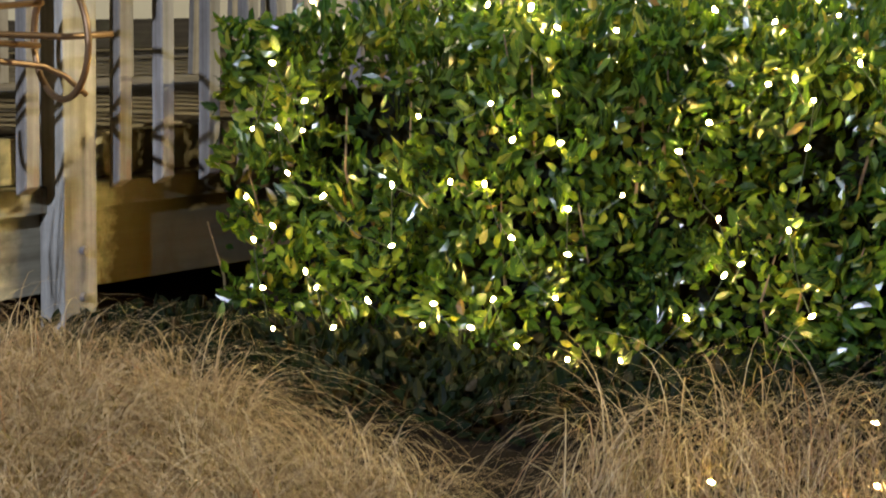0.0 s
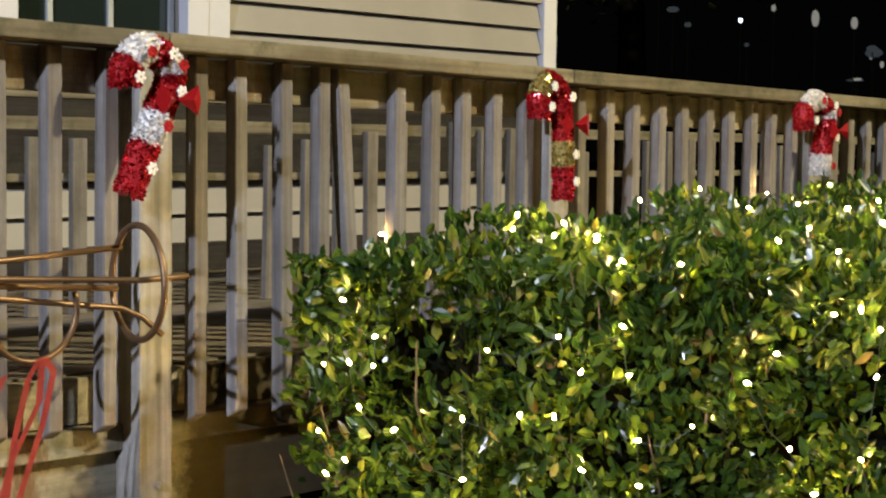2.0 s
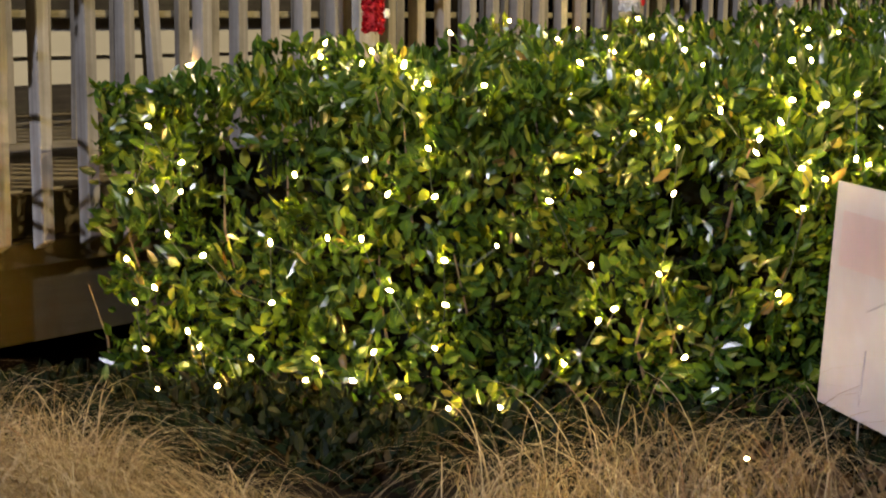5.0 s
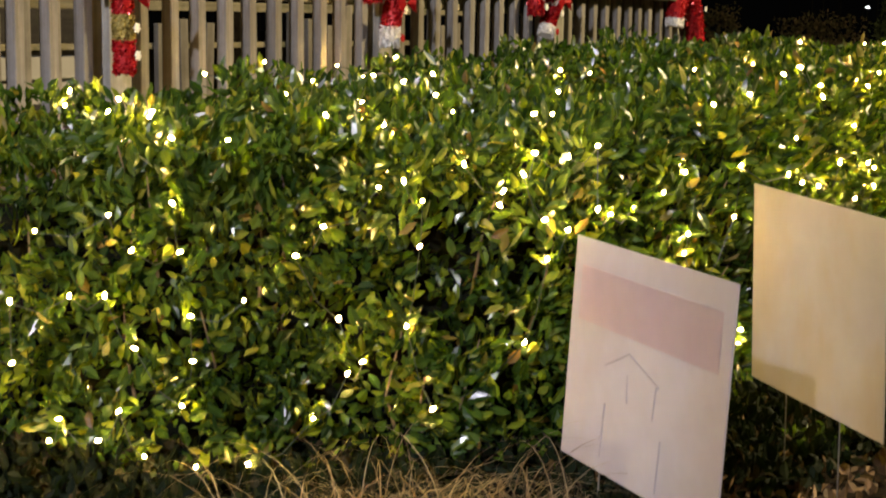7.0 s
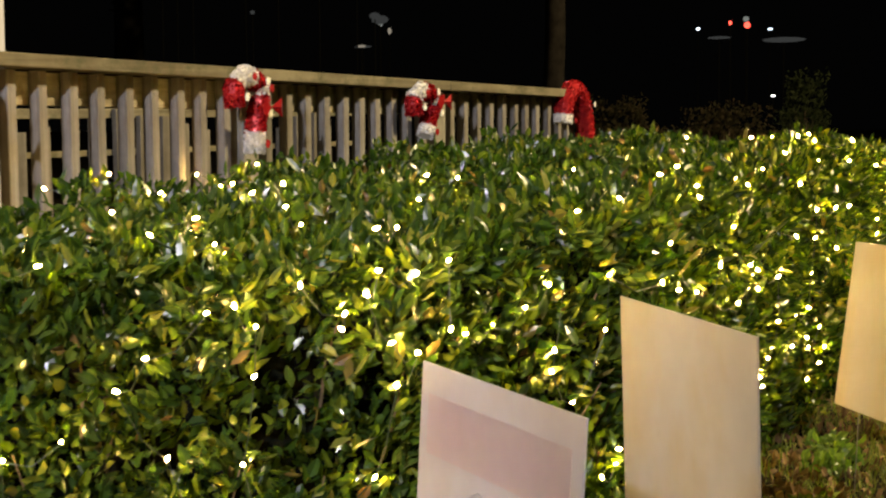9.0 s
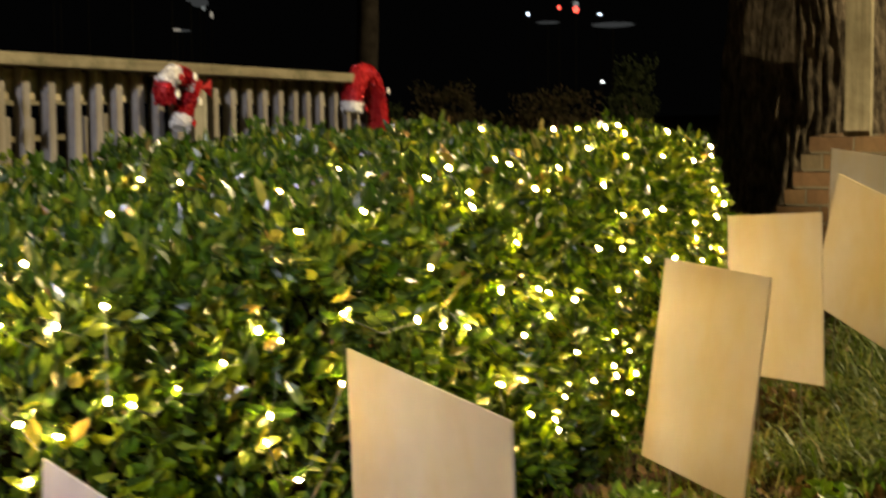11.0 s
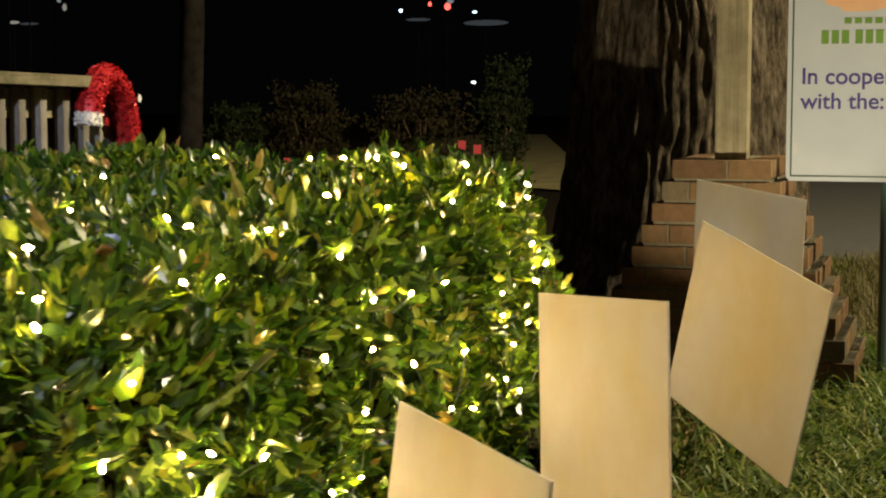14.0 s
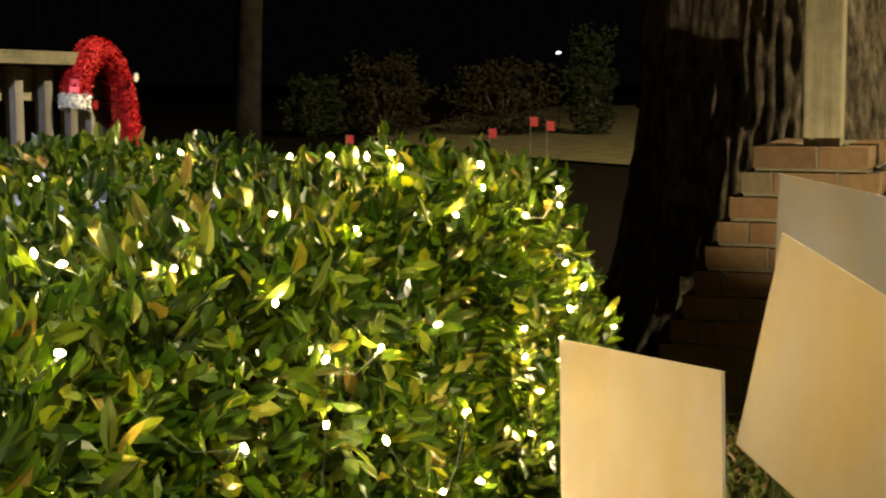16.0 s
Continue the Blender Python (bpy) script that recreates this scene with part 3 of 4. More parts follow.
while z < 4.1:
    for x0, x1 in ((-6, HX - 0.05),) if not WIN[2] - 0.13 < z < WIN[3] else ((-6, WIN[0] - 0.1), (WIN[1] + 0.1, HX - 0.05)):
        bm = bmesh.new()
        v = [bm.verts.new((x, HY + dy, z + dz)) for x in (x0, x1) for dy, dz in ((0.03, 0.0), (-0.008, 0.0), (-0.004, 0.012), (0.024, 0.1255))]
        for f in ((0, 1, 5, 4), (1, 2, 6, 5), (2, 3, 7, 6)):
            bm.faces.new([v[k] for k in f])
        held(part("siding_board", bm, M_SIDING), house)
    z += 0.127
# dark strips laid over the siding for the shade behind the railings
M_BAND = rough_wood("dark_shade_band", (0.030, 0.026, 0.022), (0.012, 0.010, 0.009), "x", 0.2)
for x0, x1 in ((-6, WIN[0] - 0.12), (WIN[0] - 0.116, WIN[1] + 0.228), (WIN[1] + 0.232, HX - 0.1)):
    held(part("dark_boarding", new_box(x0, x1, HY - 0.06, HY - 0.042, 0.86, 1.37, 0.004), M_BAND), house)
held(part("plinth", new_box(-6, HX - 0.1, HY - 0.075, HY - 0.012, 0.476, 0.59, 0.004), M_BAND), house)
held(part("corner_trim", new_box(HX - 0.09, HX + 0.012, HY - 0.022, HY + 0.03, 0, 4.2, 0.006), M_TRIM), house)
win = held(part("window", new_box(WIN[1], WIN[1] + 0.11, HY - 0.035, HY + 0.03, WIN[2] - 0.09, WIN[3] + 0.09, 0.006), M_TRIM), house)


def held2(ob, p):
    ob.parent = p
    ob.matrix_parent_inverse = (p.parent.matrix_basis @ p.matrix_parent_inverse @ p.matrix_basis).inverted() if p.parent else p.matrix_basis.inverted()
    return ob


held2(part("window_frame", new_box(WIN[0] - 0.11, WIN[0], HY - 0.035, HY + 0.03, WIN[2] - 0.09, WIN[3] + 0.09, 0.006), M_TRIM), win)
held2(part("shutter_strip", new_box(WIN[1] + 0.112, WIN[1] + 0.225, HY - 0.03, HY + 0.03, WIN[2] - 0.09, WIN[3] + 0.09, 0.006), M_TRIM), win)
held2(part("sill", new_box(WIN[0], WIN[1], HY - 0.04, HY + 0.03, WIN[2] - 0.09, WIN[2], 0.006), M_TRIM), win)
held2(part("head", new_box(WIN[0], WIN[1], HY - 0.035, HY + 0.03, WIN[3], WIN[3] + 0.09, 0.006), M_TRIM), win)
held2(part("pane", new_box(WIN[0], WIN[1], HY + 0.06, HY + 0.068, WIN[2], WIN[3]), M_GLASS), win)
for x in (WIN[0] + 0.19, WIN[0] + 0.47, WIN[1] - 0.02):
    held2(part("muntin", new_box(x - 0.012, x + 0.012, HY + 0.045, HY + 0.062, WIN[2], WIN[3], 0.003), plain("grey_muntin", (0.35, 0.37, 0.36), 0.5)), win)

# ---- yard signs ----
SH = 0.45


def yard_sign(place, heading, lean, twist, label, SW, mat=None):
    """A blank board on a wire stake. place: the upper corner nearer the hedge; heading of the top edge; lean back; twist in its plane."""
    thing = empty("yard_sign", (place[0], place[1], 0))
    tagged(thing, label, "yard sign", group="blank yard signs along the hedge")
    m = Matrix.Translation(place) @ Matrix.Rotation(radians(heading), 4, "Z") @ Matrix.Rotation(radians(lean), 4, "X") @ Matrix.Rotation(radians(twist), 4, "Y")
    held(part("board", new_box(0, SW, -0.002, 0.002, -SH, 0, 0.0008, m), mat or M_SIGN), thing)
    if mat is M_SIGN_GREY:
        held(part("faded_print", new_box(0.035, SW - 0.035, -0.0034, -0.0024, -0.165, -0.055, 0, m), M_PRINT), thing)
        # a faint worn outline, a gable over two posts
        for u0, v0, u1, v1 in ((0.16, -0.235, 0.25, -0.195), (0.25, -0.195, 0.37, -0.235), (0.25, -0.235, 0.255, -0.29), (0.36, -0.235, 0.355, -0.30), (0.17, -0.31, 0.165, -0.42), (0.39, -0.33, 0.385, -0.43)):
            a, c = m @ Vector((u0, -0.0026, v0)), m @ Vector((u1, -0.0026, v1))
            held(part("worn_line", tube(bmesh.new(), [a, a.lerp(c, 0.5), c], 0.0022, 5), M_WORN), thing)
    for u in (0.16, 0.40):
        a = m @ Vector((u, 0.004, -0.2))
        c = m @ Vector((u, 0.004, -SH - 0.02))
        g = c + (c - a).normalized() * 0.3
        g = Vector((c.x + (g.x - c.x) * 0.3, c.y + (g.y - c.y) * 0.3, -0.05))
        held(part("stake", tube(bmesh.new(), [a, c, g], 0.0016, 6), M_STAKE), thing)
    return thing


yard_sign((4.03, 2.503, 0.584), 232, -3, 0.9, "blank grey-white plastic yard sign with faded print", 0.60, M_SIGN_GREY)
yard_sign((4.598, 2.329, 0.654), 225.2, 2.3, 1.4, "blank cream plastic yard sign with a yellow stain", 0.58)
yard_sign((5.896, 2.129, 0.68), 215.3, -7.8, -1.3, "blank cream plastic yard sign leaning beside the hedge", 0.542)
yard_sign((6.986, 2.208, 0.699), 218, -1.0, -4.8, "blank cream plastic yard sign standing upright", 0.53)
yard_sign((7.86, 2.012, 0.783), 219, -5.9, 11.8, "blank cream plastic yard sign tilted on its stake", 0.575)
yard_sign((8.826, 2.173, 0.836), 220.1, 0, 3.1, "blank cream plastic yard sign near the brick pier", 0.56)

# ---- brick pier, post and notice board ----
pier = empty("brick_pier", (10.05, 2.25, 0))
tagged(pier, "stepped red brick pier carrying a wooden sign post", "pier")
bl, bh, bd = 0.19, 0.066, 0.09
course = 0
z = 0.012
N = 11
bm0 = new_box(-bl / 2, bl / 2, -bd / 2, bd / 2, 0, bh, 0.003)
brick = finish(bm0, "brick", M_BRICK)
half = finish(new_box(-bd / 2, bd / 2, -bd / 2, bd / 2, 0, bh, 0.003), "brick_half", M_BRICK)
while course < N:
    up = N - 1 - course
    y1 = 2.40 + up * 0.035
    y0 = 2.05 - up * 0.034
    x0, x1 = 9.74 - up * 0.006, 10.34 + up * 0.006
    off = 0.0 if course % 2 else -0.1
    y = y1
    first = True
    while y > y0 + 0.02:
        w = bl if not (first and course % 2) else bd
        w = min(w, y - y0)
        ob = new("brick", brick)
        ob.matrix_basis = pose(x0 + bd / 2, y - w / 2, z, 0, 0, 90) @ Matrix.Diagonal((w / bl, 1, 1, 1))
        held(ob, pier)
        y -= w + 0.01
        first = False
    x = x0 + bd + 0.01
    while x < x1 - 0.02:
        w = min(bl, x1 - x)
        ob = new("brick", brick)
        ob.matrix_basis = pose(x + w / 2, y1 - bd / 2, z) @ Matrix.Diagonal((w / bl, 1, 1, 1))
        held(ob, pier)
        x += w + 0.01
    x = x0 + (bd + 0.01 if course % 2 else bl / 2)
    while x < x1 - 0.02:
        w = min(bl, x1 - x)
        ob = new("brick", brick)
        ob.matrix_basis = pose(x + w / 2, y0 + bd / 2 - 0.001, z) @ Matrix.Diagonal((w / bl, 1, 1, 1))
        held(ob, pier)
        x += w + 0.01
    core = bmesh.new()
    box(core, x0 + 0.006, x1, y0 + 0.006, y1 - 0.006, z - 0.012, z + bh + (0.0 if course < N - 1 else -0.003))
    held(part("mortar", core, M_MORTAR), pier)
    z += bh + 0.012
    course += 1
PIER_Z = z - 0.012
sign_post = part("sign_post", new_box(9.802, 9.898, 2.143, 2.258, PIER_Z, 2.6, 0.006), rough_wood("grey_green_post", (0.23, 0.205, 0.14), (0.13, 0.115, 0.075), "z", 0.2))
tagged(sign_post, "square weathered wooden post standing on the brick pier", "post")

# ---- tree behind the pier ----
tree = empty("tree", (11.0, 2.55, 0))
tagged(tree, "old tree with thick ridged bark and flaring roots", "tree")
bm = bmesh.new()
rings = []
for z in np.linspace(0, 3.4, 110):
    r = 0.44 + 0.26 * math.exp(-z / 0.45) + 0.02 * math.sin(z * 2)
    row = []
    for k in range(260):
        a = 2 * math.pi * k / 260
        root = 1 + 0.16 * math.exp(-z / 0.4) * math.sin(a * 5 + 0.6)
        ridge = 0.022 * abs(math.sin(a * 33 + 0.9 * math.sin(z * 2.3) + noise.noise((math.cos(a) * 5, math.sin(a) * 5, z * 3.5)) * 3.4)) ** 0.7 * (0.6 + 0.6 * noise.noise((math.cos(a) * 14, math.sin(a) * 14, z * 9))) + 0.02 * noise.noise((math.cos(a) * 4, math.sin(a) * 4, z * 3))
        rr = r * root + ridge
        row.append(bm.verts.new((11.0 + rr * math.cos(a), 2.55 + rr * math.sin(a), z)))
    rings.append(row)
for a, c in zip(rings, rings[1:]):
    for k in range(260):
        bm.faces.new((a[k], a[(k + 1) % 260], c[(k + 1) % 260], c[k]))
held(part("trunk", bm, M_BARK, None, smooth=True), tree)
for a in (1.7, 2.3, 2.9, 0.4):
    d = Vector((math.cos(a), math.sin(a), 0))
    c = Vector((11.0, 2.55, 0))
    held(part("root", tube(bmesh.new(), [c + d * 0.36 + Vector((0, 0, 0.5)), c + d * 0.52 + Vector((0, 0, 0.22)), c + d * 0.75 + Vector((0, 0, 0.06)), c + d * 1.1 + Vector((0, 0, -0.05))], [0.12, 0.13, 0.1, 0.04], 10), M_BARK, None, smooth=True), tree)

M_SINGLE, nt, b = material("single_leaf", 0.32, spec=0.6)
_i = nt.nodes.new("ShaderNodeObjectInfo")
_c = ramp(nt, _i.outputs["Random"], [(0, (0.03, 0.065, 0.012)), (0.6, (0.06, 0.10, 0.016)), (0.9, (0.16, 0.17, 0.03)), (1, (0.15, 0.09, 0.03))])
nt.links.new(mixed(nt, "MULTIPLY", 0.5, _c, ramp(nt, noise_of(nt, coords(nt), 70, 3), [(0.3, (0.6, 0.6, 0.55)), (0.7, (1.1, 1.1, 1))])), b.inputs["Base Color"])

# ---- notice board ----
BX = 10.02
board = empty("notice_board", (BX, 1.67, 0))
tagged(board, "white printed notice board with dark border and blue lettering", "sign")
M_BOARD = plain("white_enamel", (0.38, 0.415, 0.48), 0.05, vary=0.04, relief=0.0, spec=0.7)
M_DARKG = plain("dark_green_edge", (0.03, 0.06, 0.05), 0.4)
M_BLUE = plain("blue_print", (0.025, 0.018, 0.16), 0.4, vary=0.1, relief=0)
M_GREEN = plain("green_print", (0.10, 0.20, 0.03), 0.4, vary=0.1, relief=0)
M_BEIGE = plain("beige_print", (0.55, 0.33, 0.20), 0.4, vary=0.1, relief=0)
Y0, Y1, Z0, Z1 = 2.026, 1.325, 0.775, 1.72


def at_board(u, v):
    """u metres from the board's edge by the post, v metres above its foot."""
    return Vector((BX - 0.0095, Y0 - u, Z0 + v))


held(part("panel", new_box(BX - 0.008, BX + 0.008, Y1, Y0, Z0, Z1, 0.002), M_BOARD), board)


def patch(name, u0, u1, v0, v1, mat, lift=0.0):
    a, c = at_board(u0, v0), at_board(u1, v1)
    return held(part(name, new_box(a.x - 0.0015 - lift, a.x + 0.001, c.y, a.y, a.z, c.z), mat), board)


W, H = Y0 - Y1, Z1 - Z0
for u0, u1, v0, v1 in ((0.016, 0.022, 0.016, H - 0.016), (W - 0.022, W - 0.016, 0.016, H - 0.016), (0.022, W - 0.022, 0.016, 0.022), (0.022, W - 0.022, H - 0.022, H - 0.016)):
    patch("border_line", u0, u1, v0, v1, M_DARKG)
held(part("leg", tube(bmesh.new(), [(BX + 0.03, 1.67, -0.05), (BX + 0.03, 1.67, Z1 - 0.1)], 0.016, 8), M_DARKG), board)
# emblem of the maker: a rounded beige form and a green block
bm = bmesh.new()
outline = [(0.13, 0.655), (0.17, 0.70), (0.22, 0.745), (0.30, 0.755), (0.35, 0.74), (0.40, 0.725), (0.40, 0.635), (0.35, 0.63), (0.30, 0.615), (0.20, 0.615), (0.18, 0.632), (0.14, 0.64)]
bm.faces.new([bm.verts.new(at_board(u, v) - Vector((0.0012, 0, 0))) for u, v in outline])
held(part("emblem_form", bm, M_BEIGE), board)
patch("emblem_block", 0.405, 0.63, 0.615, 0.745, M_GREEN)
for u0, u1 in ((0.43, 0.45), (0.47, 0.49), (0.53, 0.545), (0.565, 0.58), (0.6, 0.612)):
    patch("emblem_stroke", u0, u1, 0.63, 0.73, M_BOARD, 0.0015)
for n, (u0, u1, v0, v1, mat) in enumerate([(0.20, 0.45, 0.572, 0.592, M_GREEN), (0.47, 0.62, 0.572, 0.592, M_GREEN), (0.12, 0.22, 0.50, 0.548, M_GREEN), (0.24, 0.36, 0.50, 0.548, M_GREEN), (0.38, 0.585, 0.50, 0.548, M_GREEN), (0.30, 0.5, 0.80, 0.85, M_GREEN)]):
    u = u0
    while u < u1:
        patch("print_bar", u, min(u + 0.026, u1), v0, v1, mat)
        u += 0.036


def lettering(text, u, v, size):
    cu = bpy.data.curves.new("lettering", "FONT")
    cu.body, cu.size, cu.extrude, cu.offset = text, size, 0.0006, 0.0011
    tmp = bpy.data.objects.new("lettering", cu)
    scene.collection.objects.link(tmp)
    bpy.context.view_layer.update()
    me = bpy.data.meshes.new_from_object(tmp.evaluated_get(bpy.context.evaluated_depsgraph_get()))
    bpy.data.objects.remove(tmp)
    me.materials.clear()
    me.materials.append(M_BLUE)
    me.transform(Matrix.Translation(at_board(u, v)) @ Matrix.Rotation(radians(-90), 4, "Z") @ Matrix.Rotation(radians(90), 4, "X"))
    return held(part("lettering", me, None), board)


lettering("In cooperation", 0.05, 0.355, 0.083)
lettering("with the:", 0.05, 0.265, 0.083)
bm = bmesh.new()
cu, cv, cr = 0.515, 0.185, 0.128
circle = [at_board(cu + cr * math.cos(a), cv + cr * math.sin(a)) for a in np.linspace(0, 2 * math.pi, 49)]
tube(bm, circle, 0.0012, 5, False)
held(part("emblem_ring", bm, plain("grey_print", (0.35, 0.36, 0.38), 0.4)), board)
for pts_uv in ([(0.43, 0.16), (0.505, 0.285)], [(0.505, 0.285), (0.505, 0.15)], [(0.43, 0.165), (0.49, 0.165)], [(0.515, 0.225), (0.515, 0.15)], [(0.515, 0.225), (0.56, 0.155)]):
    held(part("boat_line", tube(bmesh.new(), [at_board(*p) for p in pts_uv], 0.0028, 5), M_BLUE), board)
patch("boat_hull", 0.42, 0.61, 0.142, 0.152, M_BLUE)
patch("print_bar", 0.46, 0.57, 0.118, 0.127, M_BLUE)
patch("print_bar", 0.48, 0.55, 0.098, 0.105, M_BLUE)
for a in np.linspace(2.2, 2.95, 7).tolist() + np.linspace(0.2, 0.95, 7).tolist():
    p = at_board(cu + 0.105 * math.cos(a), cv + 0.105 * math.sin(a))
    m = Matrix.Translation(p) @ Matrix.Rotation(a - math.pi / 2, 4, "X").inverted()
    held(part("print_bar", new_box(-0.001, 0.0005, -0.004, 0.004, -0.007, 0.007, 0, m), M_BLUE), board)

# ---- candy canes on the posts ----
def strips(bm, path, radius, count, length):
    """Short glittering strips standing off a round core."""
    path = [Vector(p) for p in path]
    for _ in range(count):
        k = rng.integers(0, len(path) - 1)
        p = path[k].lerp(path[k + 1], float(rng.uniform()))
        ahead = (path[k + 1] - path[k]).normalized()
        out = Vector(rng.normal(0, 1, 3).tolist())
        out = (out - ahead * out.dot(ahead)).normalized()
        d = (out + ahead * float(rng.normal(0, 0.7)) + Vector(rng.normal(0, 0.4, 3).tolist())).normalized()
        s = d.cross(Vector(rng.normal(0, 1, 3).tolist())).normalized() * float(rng.uniform(0.0015, 0.004))
        a = p + out * radius * 0.7
        c = a + d * float(rng.uniform(0.5, 1.0)) * length
        bm.faces.new([bm.verts.new(v) for v in (a - s, a + s, c + s, c - s)])


def snowflake(centre, r, mat, thing):
    bm = bmesh.new()
    for k in range(3):
        m = Matrix.Translation(centre) @ Matrix.Rotation(radians(60 * k + 10), 4, "Y")
        box(bm, -r, r, -0.0015, 0.0015, -r * 0.16, r * 0.16, 0, m)
        for s in (-1, 1):
            box(bm, s * r * 0.6 - r * 0.12, s * r * 0.6 + r * 0.12, -0.002, 0.002, -r * 0.4, r * 0.4, 0, m)
    return held(part("snowflake", bm, mat), thing)


def candy_cane(path, colours, label, radius=0.03, bow=True):
    """path: places from the hook's tip round to the foot."""
    thing = empty("candy_cane", path[-1])
    tagged(thing, label, "candy cane", group="tinsel candy canes on the railing posts")
    fine = []
    P = [Vector(p) for p in path]
    for k in range(len(P) - 1):
        p0, p1, p2, p3 = P[max(k - 1, 0)], P[k], P[k + 1], P[min(k + 2, len(P) - 1)]
        for t in np.linspace(0, 1, 6, endpoint=False).tolist():
            fine.append(0.5 * ((2 * p1) + (p2 - p0) * t + (2 * p0 - 5 * p1 + 4 * p2 - p3) * t * t + (3 * p1 - p0 - 3 * p2 + p3) * t ** 3))
    fine.append(P[-1])
    n = len(fine) - 1
    start = 0
    while start < len(colours):
        mat, stop = colours[start], start
        while stop < len(colours) and colours[stop] is mat:
            stop += 1
        i, j = n * start // len(colours), n * stop // len(colours)
        start = stop
        bm = bmesh.new()
        tube(bm, fine[i:j + 1], radius * 0.8, 10)
        strips(bm, fine[i:j + 1], radius, 380 * max(2, j - i) // 3, 0.013)
        held(part("tinsel_band", bm, mat), thing)
        c = fine[(i + j) // 2] + Vector((0.004, -radius - 0.012, 0))
        snowflake(c, 0.014, M_TWHITE if mat is not M_TWHITE else M_TRED, thing)
    if bow:
        c = fine[int(n * 0.62)] + Vector((0.0, -radius - 0.01, 0))
        for s in (-1, 1):
            bm = bmesh.new()
            v = [bm.verts.new(c + Vector(q)) for q in ((0, 0, 0), (s * 0.05, -0.012, 0.032), (s * 0.062, -0.006, 0.0), (s * 0.048, -0.014, -0.034), (s * 0.03, -0.022, 0.0))]
            for f in ((0, 1, 4), (1, 2, 4), (2, 3, 4), (3, 0, 4)):
                bm.faces.new([v[q] for q in f])
            held(part("bow_loop", bm, M_TRED), thing)
    return thing


R_, W_, G_ = M_TRED, M_TWHITE, M_TGOLD
candy_cane([(3.053, 4.13, 1.116), (3.056, 4.13, 1.159), (3.101, 4.13, 1.198), (3.158, 4.13, 1.177), (3.172, 4.13, 1.132), (3.149, 4.13, 1.082), (3.126, 4.13, 1.032), (3.1, 4.135, 0.971), (3.068, 4.14, 0.886)],
           [R_, R_, W_, W_, R_, W_, R_, R_, R_, W_, W_, R_, R_], "red and white tinsel candy cane with snowflakes tied to the post", 0.038)
candy_cane([(4.475, 4.16, 1.08), (4.472, 4.16, 1.142), (4.50, 4.16, 1.178), (4.555, 4.16, 1.156), (4.572, 4.16, 1.09), (4.581, 4.16, 1.002), (4.584, 4.16, 0.93), (4.586, 4.16, 0.85)],
           [R_, R_, G_, G_, R_, R_, R_, R_, R_, G_, G_, R_, R_], "red and gold tinsel candy cane tied to the post", 0.034)
candy_cane([(5.888, 4.16, 1.068), (5.883, 4.16, 1.133), (5.94, 4.16, 1.168), (6.018, 4.16, 1.145), (6.033, 4.16, 1.087), (6.014, 4.16, 1.02), (6.002, 4.16, 0.962), (6.0, 4.16, 0.914)],
           [R_, R_, W_, W_, R_, W_, R_, R_, R_, W_, W_], "red and white tinsel candy cane with a white foot", 0.039)
candy_cane([(7.15, 4.16, 1.035), (7.146, 4.16, 1.10), (7.204, 4.16, 1.134), (7.29, 4.16, 1.115), (7.312, 4.16, 1.069), (7.274, 4.16, 1.012), (7.243, 4.16, 0.95)],
           [R_, R_, W_, W_, R_, R_, W_, R_, R_, R_, W_], "red and white tinsel candy cane hanging from the railing", 0.038)
x = POSTS[-1] - 0.10
z = rail_z(x)
candy_cane([(x - 0.09, 4.18, z - 0.16), (x - 0.075, 4.175, z - 0.07), (x - 0.01, 4.165, z - 0.0), (x + 0.07, 4.16, z - 0.03), (x + 0.12, 4.16, z - 0.10), (x + 0.15, 4.16, z - 0.2), (x + 0.16, 4.16, z - 0.3), (x + 0.16, 4.16, z - 0.42)],
           [W_, R_, R_, R_, R_, R_, R_, R_, R_, R_, R_, R_], "bushy red tinsel candy cane at the end of the railing", 0.055, False)

# ---- wire horn hanging on the railing ----
horn = empty("wire_horn", (2.6, 4.08, 0.7))
tagged(horn, "bronze wire horn decoration with a red ribbon on the railing", "decoration")
dx, dy = -0.17, -0.985
cx, cy, cz, cr = 3.045, 4.075, 0.70, 0.122
held(part("bell_ring", tube(bmesh.new(), [(cx + cr * math.cos(a) * dx, cy + cr * math.cos(a) * dy, cz + cr * math.sin(a)) for a in np.linspace(0, 2 * math.pi, 41)], 0.0075, 8, False), M_BRONZE, None, smooth=True), horn)
for p in ([(3.02, 4.10, 0.775), (2.72, 4.10, 0.757), (2.2, 4.1, 0.735)], [(3.09, 3.96, 0.718), (3.0, 4.0, 0.712), (2.72, 4.09, 0.722), (2.2, 4.1, 0.725)], [(3.01, 4.10, 0.688), (2.72, 4.10, 0.708), (2.2, 4.1, 0.715)],
          [(3.10, 4.06, 0.585), (3.06, 4.08, 0.625), (3.02, 4.10, 0.645), (2.72, 4.10, 0.683), (2.2, 4.1, 0.705)]):
    held(part("wire_rod", tube(bmesh.new(), p, 0.0068, 8), M_BRONZE, None, smooth=True), horn)
held(part("wire_loop", tube(bmesh.new(), [(2.80 + 0.105 * math.cos(a), 4.095, 0.655 + 0.105 * math.sin(a)) for a in np.linspace(math.pi * 0.98, math.pi * 2.1, 24)], 0.0068, 8), M_BRONZE, None, smooth=True), horn)
